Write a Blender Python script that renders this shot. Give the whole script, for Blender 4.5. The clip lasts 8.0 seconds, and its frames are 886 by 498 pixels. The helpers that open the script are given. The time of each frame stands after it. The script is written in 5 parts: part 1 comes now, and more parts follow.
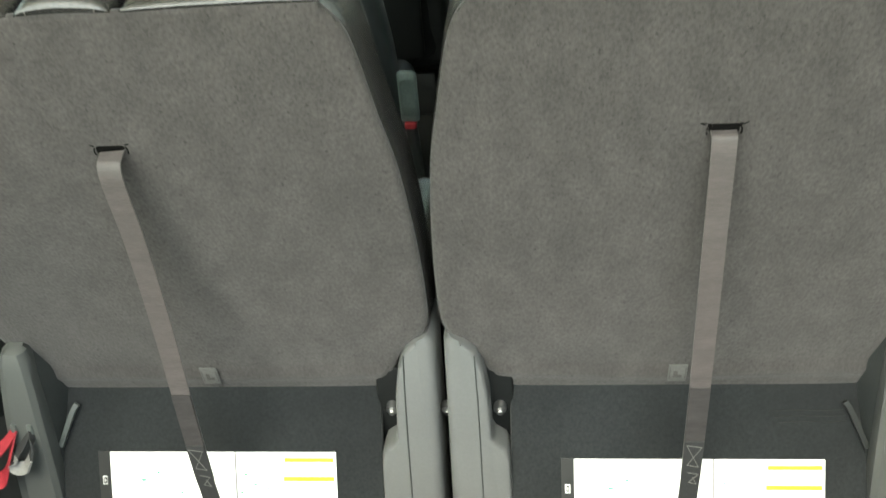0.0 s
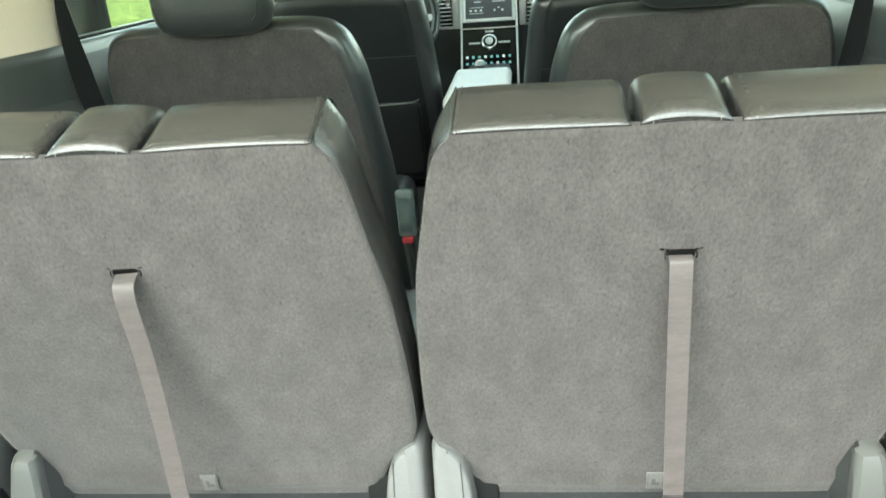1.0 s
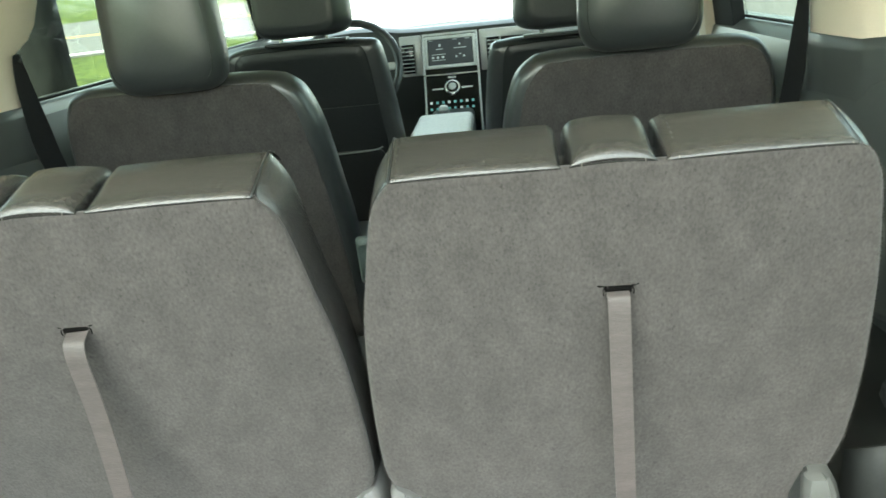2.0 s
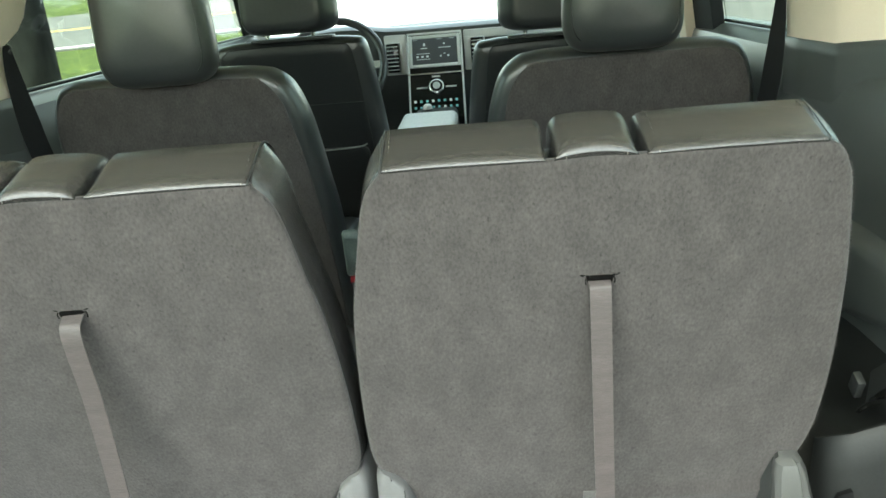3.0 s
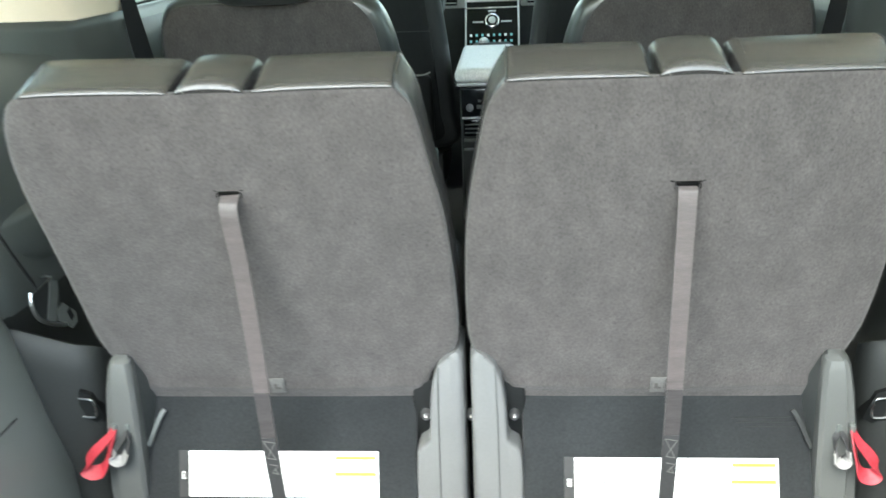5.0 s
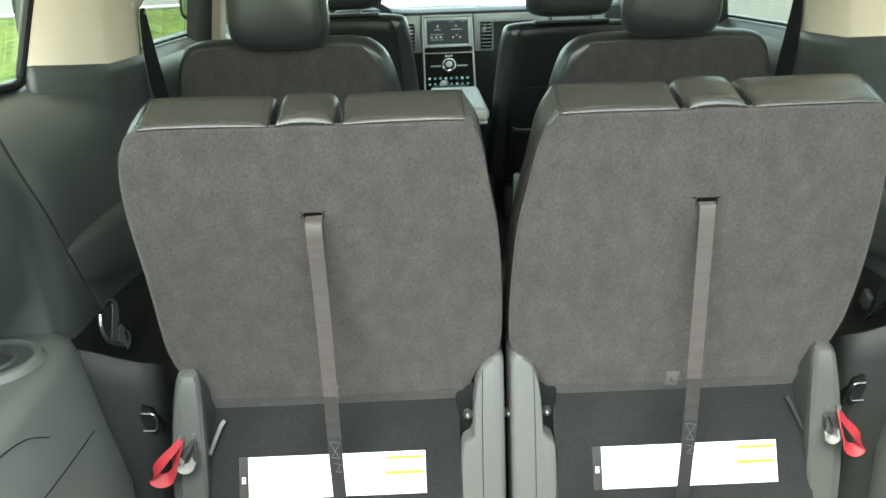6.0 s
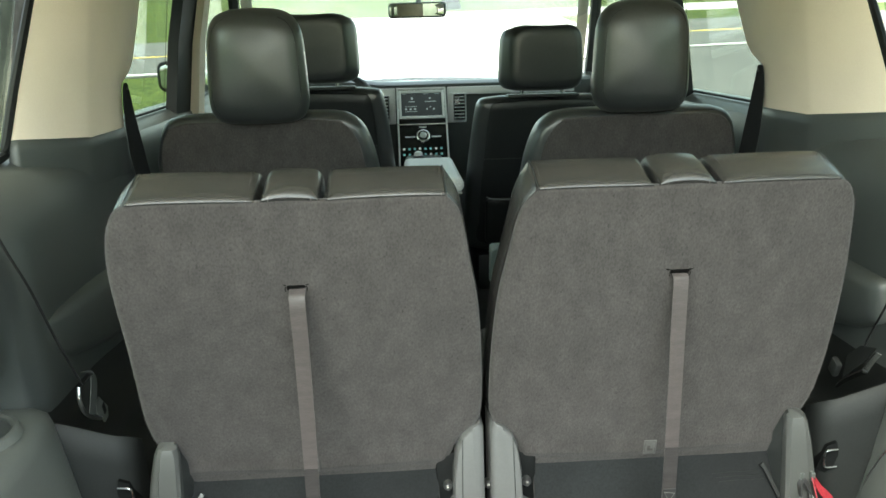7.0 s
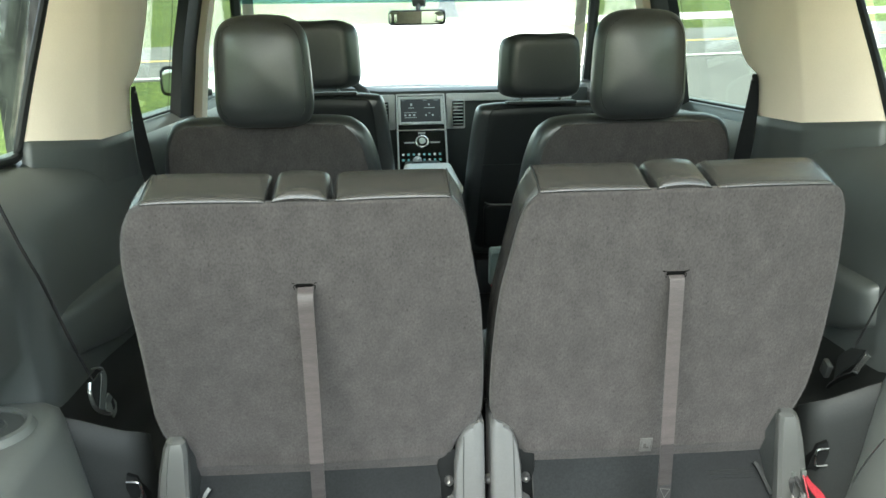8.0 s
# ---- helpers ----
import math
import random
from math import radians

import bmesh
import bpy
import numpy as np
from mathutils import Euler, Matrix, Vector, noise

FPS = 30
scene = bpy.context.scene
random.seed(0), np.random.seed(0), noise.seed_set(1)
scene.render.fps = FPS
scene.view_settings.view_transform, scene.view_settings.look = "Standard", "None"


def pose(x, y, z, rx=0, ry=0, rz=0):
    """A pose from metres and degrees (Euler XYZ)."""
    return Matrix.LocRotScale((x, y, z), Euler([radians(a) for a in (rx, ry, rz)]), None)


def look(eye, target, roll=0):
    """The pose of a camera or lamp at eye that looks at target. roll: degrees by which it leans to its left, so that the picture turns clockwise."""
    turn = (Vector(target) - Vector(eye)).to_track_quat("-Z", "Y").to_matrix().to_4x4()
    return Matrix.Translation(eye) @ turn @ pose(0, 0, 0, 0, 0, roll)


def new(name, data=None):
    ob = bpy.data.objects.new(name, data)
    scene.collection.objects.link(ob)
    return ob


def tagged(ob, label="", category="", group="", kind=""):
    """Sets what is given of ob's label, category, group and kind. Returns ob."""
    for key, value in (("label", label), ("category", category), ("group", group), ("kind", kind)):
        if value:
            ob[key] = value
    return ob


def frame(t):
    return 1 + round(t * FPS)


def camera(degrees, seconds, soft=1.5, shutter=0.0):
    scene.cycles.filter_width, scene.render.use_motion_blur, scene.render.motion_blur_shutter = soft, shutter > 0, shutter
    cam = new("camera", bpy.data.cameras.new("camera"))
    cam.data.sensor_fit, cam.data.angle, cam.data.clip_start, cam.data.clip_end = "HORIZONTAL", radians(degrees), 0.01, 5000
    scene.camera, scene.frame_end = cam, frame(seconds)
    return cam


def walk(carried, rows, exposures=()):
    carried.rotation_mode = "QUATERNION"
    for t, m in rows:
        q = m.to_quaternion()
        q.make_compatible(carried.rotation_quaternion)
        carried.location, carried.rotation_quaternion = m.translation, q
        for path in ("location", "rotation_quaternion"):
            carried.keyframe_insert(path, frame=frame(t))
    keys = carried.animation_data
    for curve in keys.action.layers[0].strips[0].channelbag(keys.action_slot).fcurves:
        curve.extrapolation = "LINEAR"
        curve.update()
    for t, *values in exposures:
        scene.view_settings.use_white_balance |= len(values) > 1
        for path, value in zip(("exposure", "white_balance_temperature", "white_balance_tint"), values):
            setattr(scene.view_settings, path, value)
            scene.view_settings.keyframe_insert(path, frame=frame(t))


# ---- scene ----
cam = camera(54.8, 8.0, shutter=0.4)
PATH = [
    (0, (0.106, -0.768, 1.366), (-0.087, 1.007, 0.464), -4.0),
    (0.5, (0.113, -0.81, 1.38), (-0.089, 1.024, 0.605), -3.6),
    (1, (0.141, -0.829, 1.41), (-0.068, 1.04, 0.728), -4.1),
    (1.5, (0.167, -0.841, 1.415), (-0.042, 1.05, 0.799), -5.7),
    (2, (0.183, -0.847, 1.417), (0.023, 1.057, 0.825), -5.9),
    (2.2, (0.181, -0.857, 1.414), (0.059, 1.048, 0.817), -5.3),
    (3.5, (0.163, -0.889, 1.415), (0.051, 1.018, 0.822), -4.2),
    (4, (0.134, -0.909, 1.381), (0.0, 0.955, 0.667), -1.7),
    (4.5, (0.137, -0.962, 1.395), (-0.028, 0.887, 0.652), -1.7),
    (5, (0.072, -1.041, 1.415), (-0.092, 0.819, 0.697), -2.7),
    (5.2, (0.007, -1.083, 1.427), (-0.121, 0.789, 0.732), -3.2),
    (6.3, (-0.132, -1.23, 1.44), (-0.067, 0.679, 0.848), -1.7),
    (6.5, (-0.13, -1.234, 1.444), (-0.057, 0.686, 0.889), -1.9),
    (7, (-0.141, -1.231, 1.454), (-0.031, 0.706, 0.968), -1.5),
    (7.5, (-0.151, -1.24, 1.456), (-0.034, 0.701, 0.985), -1.2),
    (8, (-0.158, -1.271, 1.455), (-0.035, 0.669, 0.984), -1.0),
]
walk(cam, [(t, look(eye, target, roll)) for t, eye, target, roll in PATH],
     [(t, stops, kelvin, tint) for t, stops, kelvin, tint in ((0.0, 3.22, 7150, -7), (0.5, 3.86, 7050, -8), (1.0, 4.18, 6850, -8), (2.0, 3.70, 6850, -9), (3.5, 3.52, 6700, -5), (4.0, 3.50, 6450, -3), (4.5, 3.78, 6350, -4), (5.0, 3.98, 6400, -2), (6.3, 3.32, 6850, -8), (7.0, 3.10, 6850, -7), (8.0, 3.40, 6600, -5))])


# ---- world, sun and exposure ----
world = bpy.data.worlds.new("sky")
scene.world = world
world.use_nodes = True
wn = world.node_tree.nodes
sky = wn.new("ShaderNodeTexSky")
sky.sky_type, sky.sun_disc = "NISHITA", False
sky.sun_elevation, sky.sun_rotation = radians(62), radians(208)
sky.air_density, sky.dust_density, sky.ozone_density = 1.0, 4.0, 1.0
wn["Background"].inputs["Strength"].default_value = 0.15
haze = wn.new("ShaderNodeHueSaturation")
haze.inputs["Saturation"].default_value = 0.6
world.node_tree.links.new(sky.outputs[0], haze.inputs["Color"])
world.node_tree.links.new(haze.outputs[0], wn["Background"].inputs["Color"])
sun_data = bpy.data.lights.new("sun", "SUN")
sun_data.energy, sun_data.angle, sun_data.color = 0.9, radians(60), (1.0, 0.96, 0.9)
sun = new("sun", sun_data)
sun.matrix_world = look((-2.6, -4.9, 10.4), (0, 0, 0))


# ---- materials ----
def material(name, color, rough=0.6, metal=0.0, color2=None, scale=40.0, detail=6.0, bump=0.0, bump_scale=300.0,
             spread=(0.35, 0.65), stretch=(1, 1, 1), sheen=0.0, coat=0.0, big=0.0, big_scale=4.0, spec=0.5, big_detail=3.0, specks=0.0, speck_scale=90.0):
    """A procedural surface: two-scale colour variation, grain bump, roughness variation."""
    m = bpy.data.materials.new(name)
    m.use_nodes = True
    nt = m.node_tree
    b = nt.nodes["Principled BSDF"]
    b.inputs["Roughness"].default_value, b.inputs["Metallic"].default_value = rough, metal
    b.inputs["Specular IOR Level"].default_value = spec
    b.inputs["Sheen Weight"].default_value, b.inputs["Sheen Roughness"].default_value = sheen, 0.6
    b.inputs["Coat Weight"].default_value = coat
    co = nt.nodes.new("ShaderNodeTexCoord")
    mp = nt.nodes.new("ShaderNodeMapping")
    mp.inputs["Scale"].default_value = stretch
    nt.links.new(co.outputs["Object"], mp.inputs["Vector"])

    def tex(s, d):
        n = nt.nodes.new("ShaderNodeTexNoise")
        n.inputs["Scale"].default_value, n.inputs["Detail"].default_value = s, d
        nt.links.new(mp.outputs[0], n.inputs["Vector"])
        return n
    fine = tex(scale, detail)
    ramp = nt.nodes.new("ShaderNodeValToRGB")
    ramp.color_ramp.elements[0].position, ramp.color_ramp.elements[1].position = spread
    ramp.color_ramp.elements[0].color = (*color, 1)
    ramp.color_ramp.elements[1].color = (*(color2 or [c * 1.25 for c in color]), 1)
    nt.links.new(fine.outputs["Fac"], ramp.inputs[0])
    out = ramp.outputs[0]
    if big:
        large = tex(big_scale, big_detail)
        rng = nt.nodes.new("ShaderNodeMapRange")
        rng.inputs["From Min"].default_value, rng.inputs["From Max"].default_value = 0.3, 0.7
        rng.inputs["To Min"].default_value, rng.inputs["To Max"].default_value = 1 - big, 1 + big
        nt.links.new(large.outputs["Fac"], rng.inputs[0])
        mix = nt.nodes.new("ShaderNodeMix")
        mix.data_type, mix.blend_type = "RGBA", "MULTIPLY"
        mix.inputs["Factor"].default_value = 1
        nt.links.new(out, mix.inputs["A"])
        nt.links.new(rng.outputs[0], mix.inputs["B"])
        out = mix.outputs["Result"]
    if specks:
        dots = tex(speck_scale, 3)
        r3 = nt.nodes.new("ShaderNodeMapRange")
        r3.inputs["From Min"].default_value, r3.inputs["From Max"].default_value = 0.62, 0.76
        r3.inputs["To Min"].default_value, r3.inputs["To Max"].default_value = 1.0, 1 - specks
        nt.links.new(dots.outputs["Fac"], r3.inputs[0])
        mix2 = nt.nodes.new("ShaderNodeMix")
        mix2.data_type, mix2.blend_type = "RGBA", "MULTIPLY"
        mix2.inputs["Factor"].default_value = 1
        nt.links.new(out, mix2.inputs["A"])
        nt.links.new(r3.outputs[0], mix2.inputs["B"])
        out = mix2.outputs["Result"]
    nt.links.new(out, b.inputs["Base Color"])
    if bump:
        bn = tex(bump_scale, 4)
        bm_ = nt.nodes.new("ShaderNodeBump")
        bm_.inputs["Strength"].default_value, bm_.inputs["Distance"].default_value = bump, 0.001
        nt.links.new(bn.outputs["Fac"], bm_.inputs["Height"])
        nt.links.new(bm_.outputs[0], b.inputs["Normal"])
    return m


def glass(name, tint, rough=0.0, glare=0.0):
    m = bpy.data.materials.new(name)
    m.use_nodes = True
    nt = m.node_tree
    nt.nodes.remove(nt.nodes["Principled BSDF"])
    tr, gl, mx = (nt.nodes.new("ShaderNode" + k) for k in ("BsdfTransparent", "BsdfGlossy", "MixShader"))
    tr.inputs[0].default_value = (*tint, 1)
    gl.inputs["Roughness"].default_value = 0.02 + rough
    # mirror reflection grows towards grazing angles
    lw, power, gain = nt.nodes.new("ShaderNodeLayerWeight"), nt.nodes.new("ShaderNodeMath"), nt.nodes.new("ShaderNodeMath")
    power.operation, gain.operation = "POWER", "MULTIPLY_ADD"
    power.inputs[1].default_value, gain.inputs[1].default_value, gain.inputs[2].default_value = 5.0, 0.35, 0.03
    nt.links.new(lw.outputs["Facing"], power.inputs[0])
    nt.links.new(power.outputs[0], gain.inputs[0])
    nt.links.new(gain.outputs[0], mx.inputs[0])
    nt.links.new(tr.outputs[0], mx.inputs[1])
    nt.links.new(gl.outputs[0], mx.inputs[2])
    out = mx.outputs[0]
    if glare:
        # a pale translucent film that puts the windscreen's glare into the glass
        film, over = nt.nodes.new("ShaderNodeBsdfTranslucent"), nt.nodes.new("ShaderNodeMixShader")
        grain = nt.nodes.new("ShaderNodeTexNoise")
        grain.inputs["Scale"].default_value = 3.0
        amount = nt.nodes.new("ShaderNodeMath")
        amount.operation = "MULTIPLY"
        amount.inputs[1].default_value = 2 * glare
        film.inputs[0].default_value = (0.85, 0.87, 0.85, 1)
        nt.links.new(grain.outputs["Fac"], amount.inputs[0])
        nt.links.new(amount.outputs[0], over.inputs[0])
        nt.links.new(out, over.inputs[1])
        nt.links.new(film.outputs[0], over.inputs[2])
        out = over.outputs[0]
    nt.links.new(out, nt.nodes["Material Output"].inputs[0])
    return m


def glow(name, color, strength):
    m = material(name, color)
    b = m.node_tree.nodes["Principled BSDF"]
    b.inputs["Emission Color"].default_value = (*color, 1)
    b.inputs["Emission Strength"].default_value = strength
    return m


CARPET = material("seat_carpet", (0.0345, 0.0310, 0.0303), 0.95, color2=(0.0600, 0.0540, 0.0528), scale=330, detail=3, bump=0.7, bump_scale=330,
                  spread=(0.25, 0.75), stretch=(1, 1, 0.6), sheen=0.12, big=0.16, big_scale=34, big_detail=12, spec=0.08, specks=0.46, speck_scale=250)
CARPET_DARK = material("floor_carpet", (0.0098, 0.0108, 0.0118), 0.95, color2=(0.0165, 0.0178, 0.0192), scale=260, detail=5, bump=0.35, bump_scale=700,
                       spread=(0.3, 0.7), sheen=0.08, big=0.2, big_scale=8, spec=0.1)
LEATHER = material("leather", (0.0285, 0.0272, 0.0268), 0.27, color2=(0.0365, 0.0345, 0.0335), scale=220, bump=0.5, bump_scale=520, big=0.06, big_scale=9, spec=0.75)
LEATHER_BLACK = material("black_leather", (0.0225, 0.0250, 0.0255), 0.33, color2=(0.0275, 0.0302, 0.0308), scale=160, bump=0.2, bump_scale=420, big=0.10, big_scale=6, spec=0.95)
VINYL = material("black_vinyl", (0.0125, 0.0142, 0.0145), 0.36, color2=(0.016, 0.0178, 0.018), scale=160, bump=0.16, bump_scale=420, big=0.08, big_scale=6, spec=0.5)
STITCH = material("stitching", (0.062, 0.055, 0.050), 0.8, scale=500)
GREY_PLASTIC = material("grey_plastic", (0.105, 0.106, 0.107), 0.34, color2=(0.112, 0.113, 0.114), scale=300, bump=0.05, bump_scale=900, big=0.06, big_scale=12)
TRIM = material("dark_trim", (0.072, 0.079, 0.075), 0.29, color2=(0.079, 0.086, 0.082), scale=300, bump=0.2, bump_scale=800, big=0.1, big_scale=5)
WALL_TRIM = material("quarter_trim_plastic", (0.053, 0.059, 0.057), 0.42, color2=(0.059, 0.065, 0.063), scale=300, bump=0.2, bump_scale=800, big=0.1, big_scale=5, spec=0.9)
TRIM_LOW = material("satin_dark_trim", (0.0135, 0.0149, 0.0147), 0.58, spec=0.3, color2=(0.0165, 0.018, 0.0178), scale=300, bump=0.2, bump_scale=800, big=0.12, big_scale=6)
TRIM_GREY = material("grey_trim", (0.098, 0.105, 0.099), 0.42, color2=(0.106, 0.113, 0.107), scale=300, bump=0.2, bump_scale=700, big=0.08, big_scale=5)
COVER_GREY = material("cover_plastic", (0.070, 0.072, 0.070), 0.42, color2=(0.074, 0.076, 0.074), scale=300, bump=0.05, bump_scale=900, big=0.06, big_scale=10)
TRIM_BLACK = material("black_trim", (0.024, 0.026, 0.026), 0.45, scale=300, bump=0.3, bump_scale=800)
SLOT_DARK = material("slot_dark", (0.004, 0.0038, 0.0038), 1.0, scale=100, spec=0.0)
RUBBER = material("window_seal", (0.0045, 0.005, 0.0052), 0.6, spec=0.2, scale=200)
BEIGE = material("beige_pillar_trim", (0.83, 0.715, 0.585), 0.7, color2=(0.855, 0.745, 0.61), scale=350, bump=0.3, bump_scale=900, big=0.04, big_scale=5)
HEADLINER = material("headliner_cloth", (0.75, 0.69, 0.585), 0.95, color2=(0.80, 0.74, 0.635), scale=500, bump=0.5, bump_scale=900)
WEBBING = material("strap_webbing", (0.0435, 0.0350, 0.0348), 0.5, color2=(0.0555, 0.0450, 0.0445), scale=90, stretch=(1, 1, 6), bump=0.6, bump_scale=160, sheen=0.1, big=0.16, big_scale=14)
BELT = material("belt_webbing", (0.013, 0.0135, 0.0145), 0.75, spec=0.15, scale=80, stretch=(1, 1, 8), bump=0.4, bump_scale=500)
STRAP_FOOT = material("shaded_webbing", (0.0270, 0.0243, 0.0248), 0.7, spec=0.25, color2=(0.0345, 0.031, 0.0315), scale=90, stretch=(1, 1, 6), bump=0.6, bump_scale=160, big=0.2, big_scale=14)
STRAP_END = material("strap_end", (0.015, 0.015, 0.016), 0.8, scale=200, bump=0.4, bump_scale=600)
RED = material("red_webbing", (0.225, 0.010, 0.019), 0.6, color2=(0.29, 0.02, 0.032), scale=200, bump=0.5, bump_scale=600)
WHITE = material("white_label", (0.80, 0.81, 0.80), 0.4, color2=(0.84, 0.85, 0.84), scale=30)
YELLOW = material("yellow_print", (0.80, 0.50, 0.03), 0.45, scale=60)
INK = material("label_ink", (0.012, 0.012, 0.012), 0.5, scale=60)
INK_GREEN = material("green_ink", (0.03, 0.35, 0.16), 0.5, scale=60)
PATCH = material("tag_cloth", (0.15, 0.145, 0.142), 0.8, scale=300, bump=0.4)
TAG = material("pale_tag_cloth", (0.080, 0.078, 0.075), 0.8, scale=300, bump=0.3)
CHROME = material("chrome", (0.75, 0.76, 0.77), 0.16, 1.0, scale=40)
LATCH = material("latch_steel", (0.46, 0.47, 0.47), 0.28, 1.0, scale=60)
SILVER = material("satin_silver", (0.70, 0.71, 0.71), 0.34, 0.1, color2=(0.73, 0.74, 0.74), scale=90, big=0.04)
STEEL = material("steel_bolt", (0.40, 0.40, 0.41), 0.35, 1.0, scale=90)
GREY_GREEN = material("buckle_plastic", (0.10, 0.125, 0.12), 0.45, scale=200, bump=0.15)
LID = material("console_lid_leather", (0.78, 0.78, 0.75), 0.4, scale=180, bump=0.3, bump_scale=420)
PIPING = material("grey_piping", (0.20, 0.21, 0.21), 0.45, scale=120)
SCREEN = glow("lit_screen", (0.012, 0.014, 0.016), 0.2)
ICON = glow("screen_icons", (0.22, 0.25, 0.26), 0.12)
TEAL = glow("button_lights", (0.07, 0.17, 0.18), 0.10)
GLOSS_BLACK = material("gloss_black", (0.006, 0.007, 0.008), 0.15, scale=60)
MIRROR = material("mirror_glass", (0.42, 0.46, 0.46), 0.02, 1.0, scale=20)
CLEAR = glass("clear_glass", (0.61, 0.65, 0.615))
SCREEN_GLASS = glass("windscreen_glass", (0.90, 0.93, 0.91), glare=0.10)
BAND = glass("shade_band_glass", (0.45, 0.62, 0.66))
PRIVACY = glass("rear_glass", (0.76, 0.81, 0.77))
PAINT = material("white_car_paint", (0.78, 0.79, 0.80), 0.25, scale=40, coat=0.6, big=0.02)
GRASS = material("grass", (0.030, 0.050, 0.010), 0.9, color2=(0.090, 0.115, 0.025), scale=9, detail=10, bump=1.0, bump_scale=40, big=0.2, big_scale=0.6, spec=0.2)
ASPHALT = material("asphalt", (0.095, 0.095, 0.092), 0.9, color2=(0.125, 0.125, 0.12), scale=60, detail=9, bump=0.6, bump_scale=150, big=0.1, big_scale=0.7)
CONCRETE = material("concrete", (0.46, 0.45, 0.425), 0.9, color2=(0.55, 0.54, 0.515), scale=30, detail=9, bump=0.5, bump_scale=120, big=0.08, big_scale=0.8)
ROADPAINT_Y = material("road_paint_yellow", (0.55, 0.40, 0.08), 0.8, color2=(0.62, 0.47, 0.14), scale=30)
ROADPAINT_W = material("road_paint_white", (0.7, 0.7, 0.68), 0.8, scale=30)
BARK = material("bark", (0.006, 0.006, 0.006), 0.95, color2=(0.038, 0.040, 0.036), scale=15, detail=10, stretch=(1, 1, 0.4), bump=1.0, bump_scale=40, big=0.3, big_scale=3, spread=(0.4, 0.62))
LEAF = material("leaves", (0.035, 0.085, 0.012), 0.6, color2=(0.09, 0.16, 0.03), scale=2.0)


# ---- mesh helpers ----
def lerp(a, b, t):
    return a + (b - a) * t


def link(name, bm, mat, smooth=True, sharp=35):
    bmesh.ops.recalc_face_normals(bm, faces=bm.faces[:])
    me = bpy.data.meshes.new(name)
    bm.to_mesh(me)
    bm.free()
    if smooth:
        me.shade_smooth()
        me.set_sharp_from_angle(angle=radians(sharp))
    me.materials.append(mat)
    return new(name, me)


def part(name, bm, mat, parent, label="", smooth=True, sharp=35):
    ob = link(name, bm, mat, smooth, sharp)
    ob.parent = parent
    if label:
        ob["label"] = label
    return ob


def thing(name, label, category, at=(0, 0, 0), group="", kind=""):
    ob = new(name)
    ob.empty_display_size = 0.05
    ob.matrix_world = pose(*at)
    return tagged(ob, label, category, group, kind)


def loft(rings, closed=True, caps=True, bm=None):
    """Skin over rings of points; closed: each ring is a loop."""
    bm = bm or bmesh.new()
    vs = [[bm.verts.new(p) for p in r] for r in rings]
    n = len(vs[0])
    for a, b in zip(vs, vs[1:]):
        for i in range(n if closed else n - 1):
            bm.faces.new((a[i], a[(i + 1) % n], b[(i + 1) % n], b[i]))
    if caps and closed:
        bm.faces.new(vs[0])
        bm.faces.new(vs[-1][::-1])
    return bm


def box(x0, x1, y0, y1, z0, z1, bevel=0.0, seg=2, bm=None):
    """A box between limits, with rounded edges."""
    own = bmesh.new()
    bmesh.ops.create_cube(own, size=1)
    for v in own.verts:
        v.co = Vector(((x0 + x1) / 2 + v.co.x * (x1 - x0), (y0 + y1) / 2 + v.co.y * (y1 - y0), (z0 + z1) / 2 + v.co.z * (z1 - z0)))
    if bevel:
        bmesh.ops.bevel(own, geom=own.edges[:], offset=bevel, segments=seg, profile=0.5, affect="EDGES")
    if bm is None:
        return own
    me = bpy.data.meshes.new("tmp")
    own.to_mesh(me)
    own.free()
    bm.from_mesh(me)
    bpy.data.meshes.remove(me)
    return bm


def moved(bm, m):
    bm.transform(m)
    return bm


def smooth_line(points, steps=6, closed=False):
    """A Catmull-Rom line through the points."""
    p = [Vector(q) for q in points]
    n = len(p)
    out = []
    for i in range(n if closed else n - 1):
        a, b, c, d = (p[(i - 1) % n], p[i], p[(i + 1) % n], p[(i + 2) % n]) if closed else (p[max(i - 1, 0)], p[i], p[i + 1], p[min(i + 2, n - 1)])
        for k in range(steps):
            t = k / steps
            out.append(0.5 * (2 * b + (c - a) * t + (2 * a - 5 * b + 4 * c - d) * t * t + (3 * b - a - 3 * c + d) * t ** 3))
    if not closed:
        out.append(p[-1])
    return out


def tube(points, r, sides=8, steps=5, closed=False, bm=None):
    pts = smooth_line(points, steps, closed)
    rings = []
    for i, p in enumerate(pts):
        a = pts[i - 1] if (i or closed) else p
        b = pts[(i + 1) % len(pts)] if (i + 1 < len(pts) or closed) else p
        q = (b - a).to_track_quat("Z", "Y")
        rings.append([p + q @ Vector((r * math.cos(2 * math.pi * k / sides), r * math.sin(2 * math.pi * k / sides), 0)) for k in range(sides)])
    if closed:
        rings.append(rings[0])
    return loft(rings, caps=not closed, bm=bm)


def ribbon(points, width, thick, across=(1, 0, 0), steps=6, bm=None):
    """A flat band along a line: its width lies along `across`."""
    pts = smooth_line(points, steps)
    rings = []
    for i, p in enumerate(pts):
        d = (pts[min(i + 1, len(pts) - 1)] - pts[max(i - 1, 0)]).normalized()
        w = Vector(across)
        w = (w - d * w.dot(d)).normalized()
        n = d.cross(w)
        h, k = w * (width(i / (len(pts) - 1)) if callable(width) else width) / 2, n * thick / 2
        rings.append([p - h - k, p + h - k, p + h + k, p - h + k])
    return loft(rings, bm=bm)


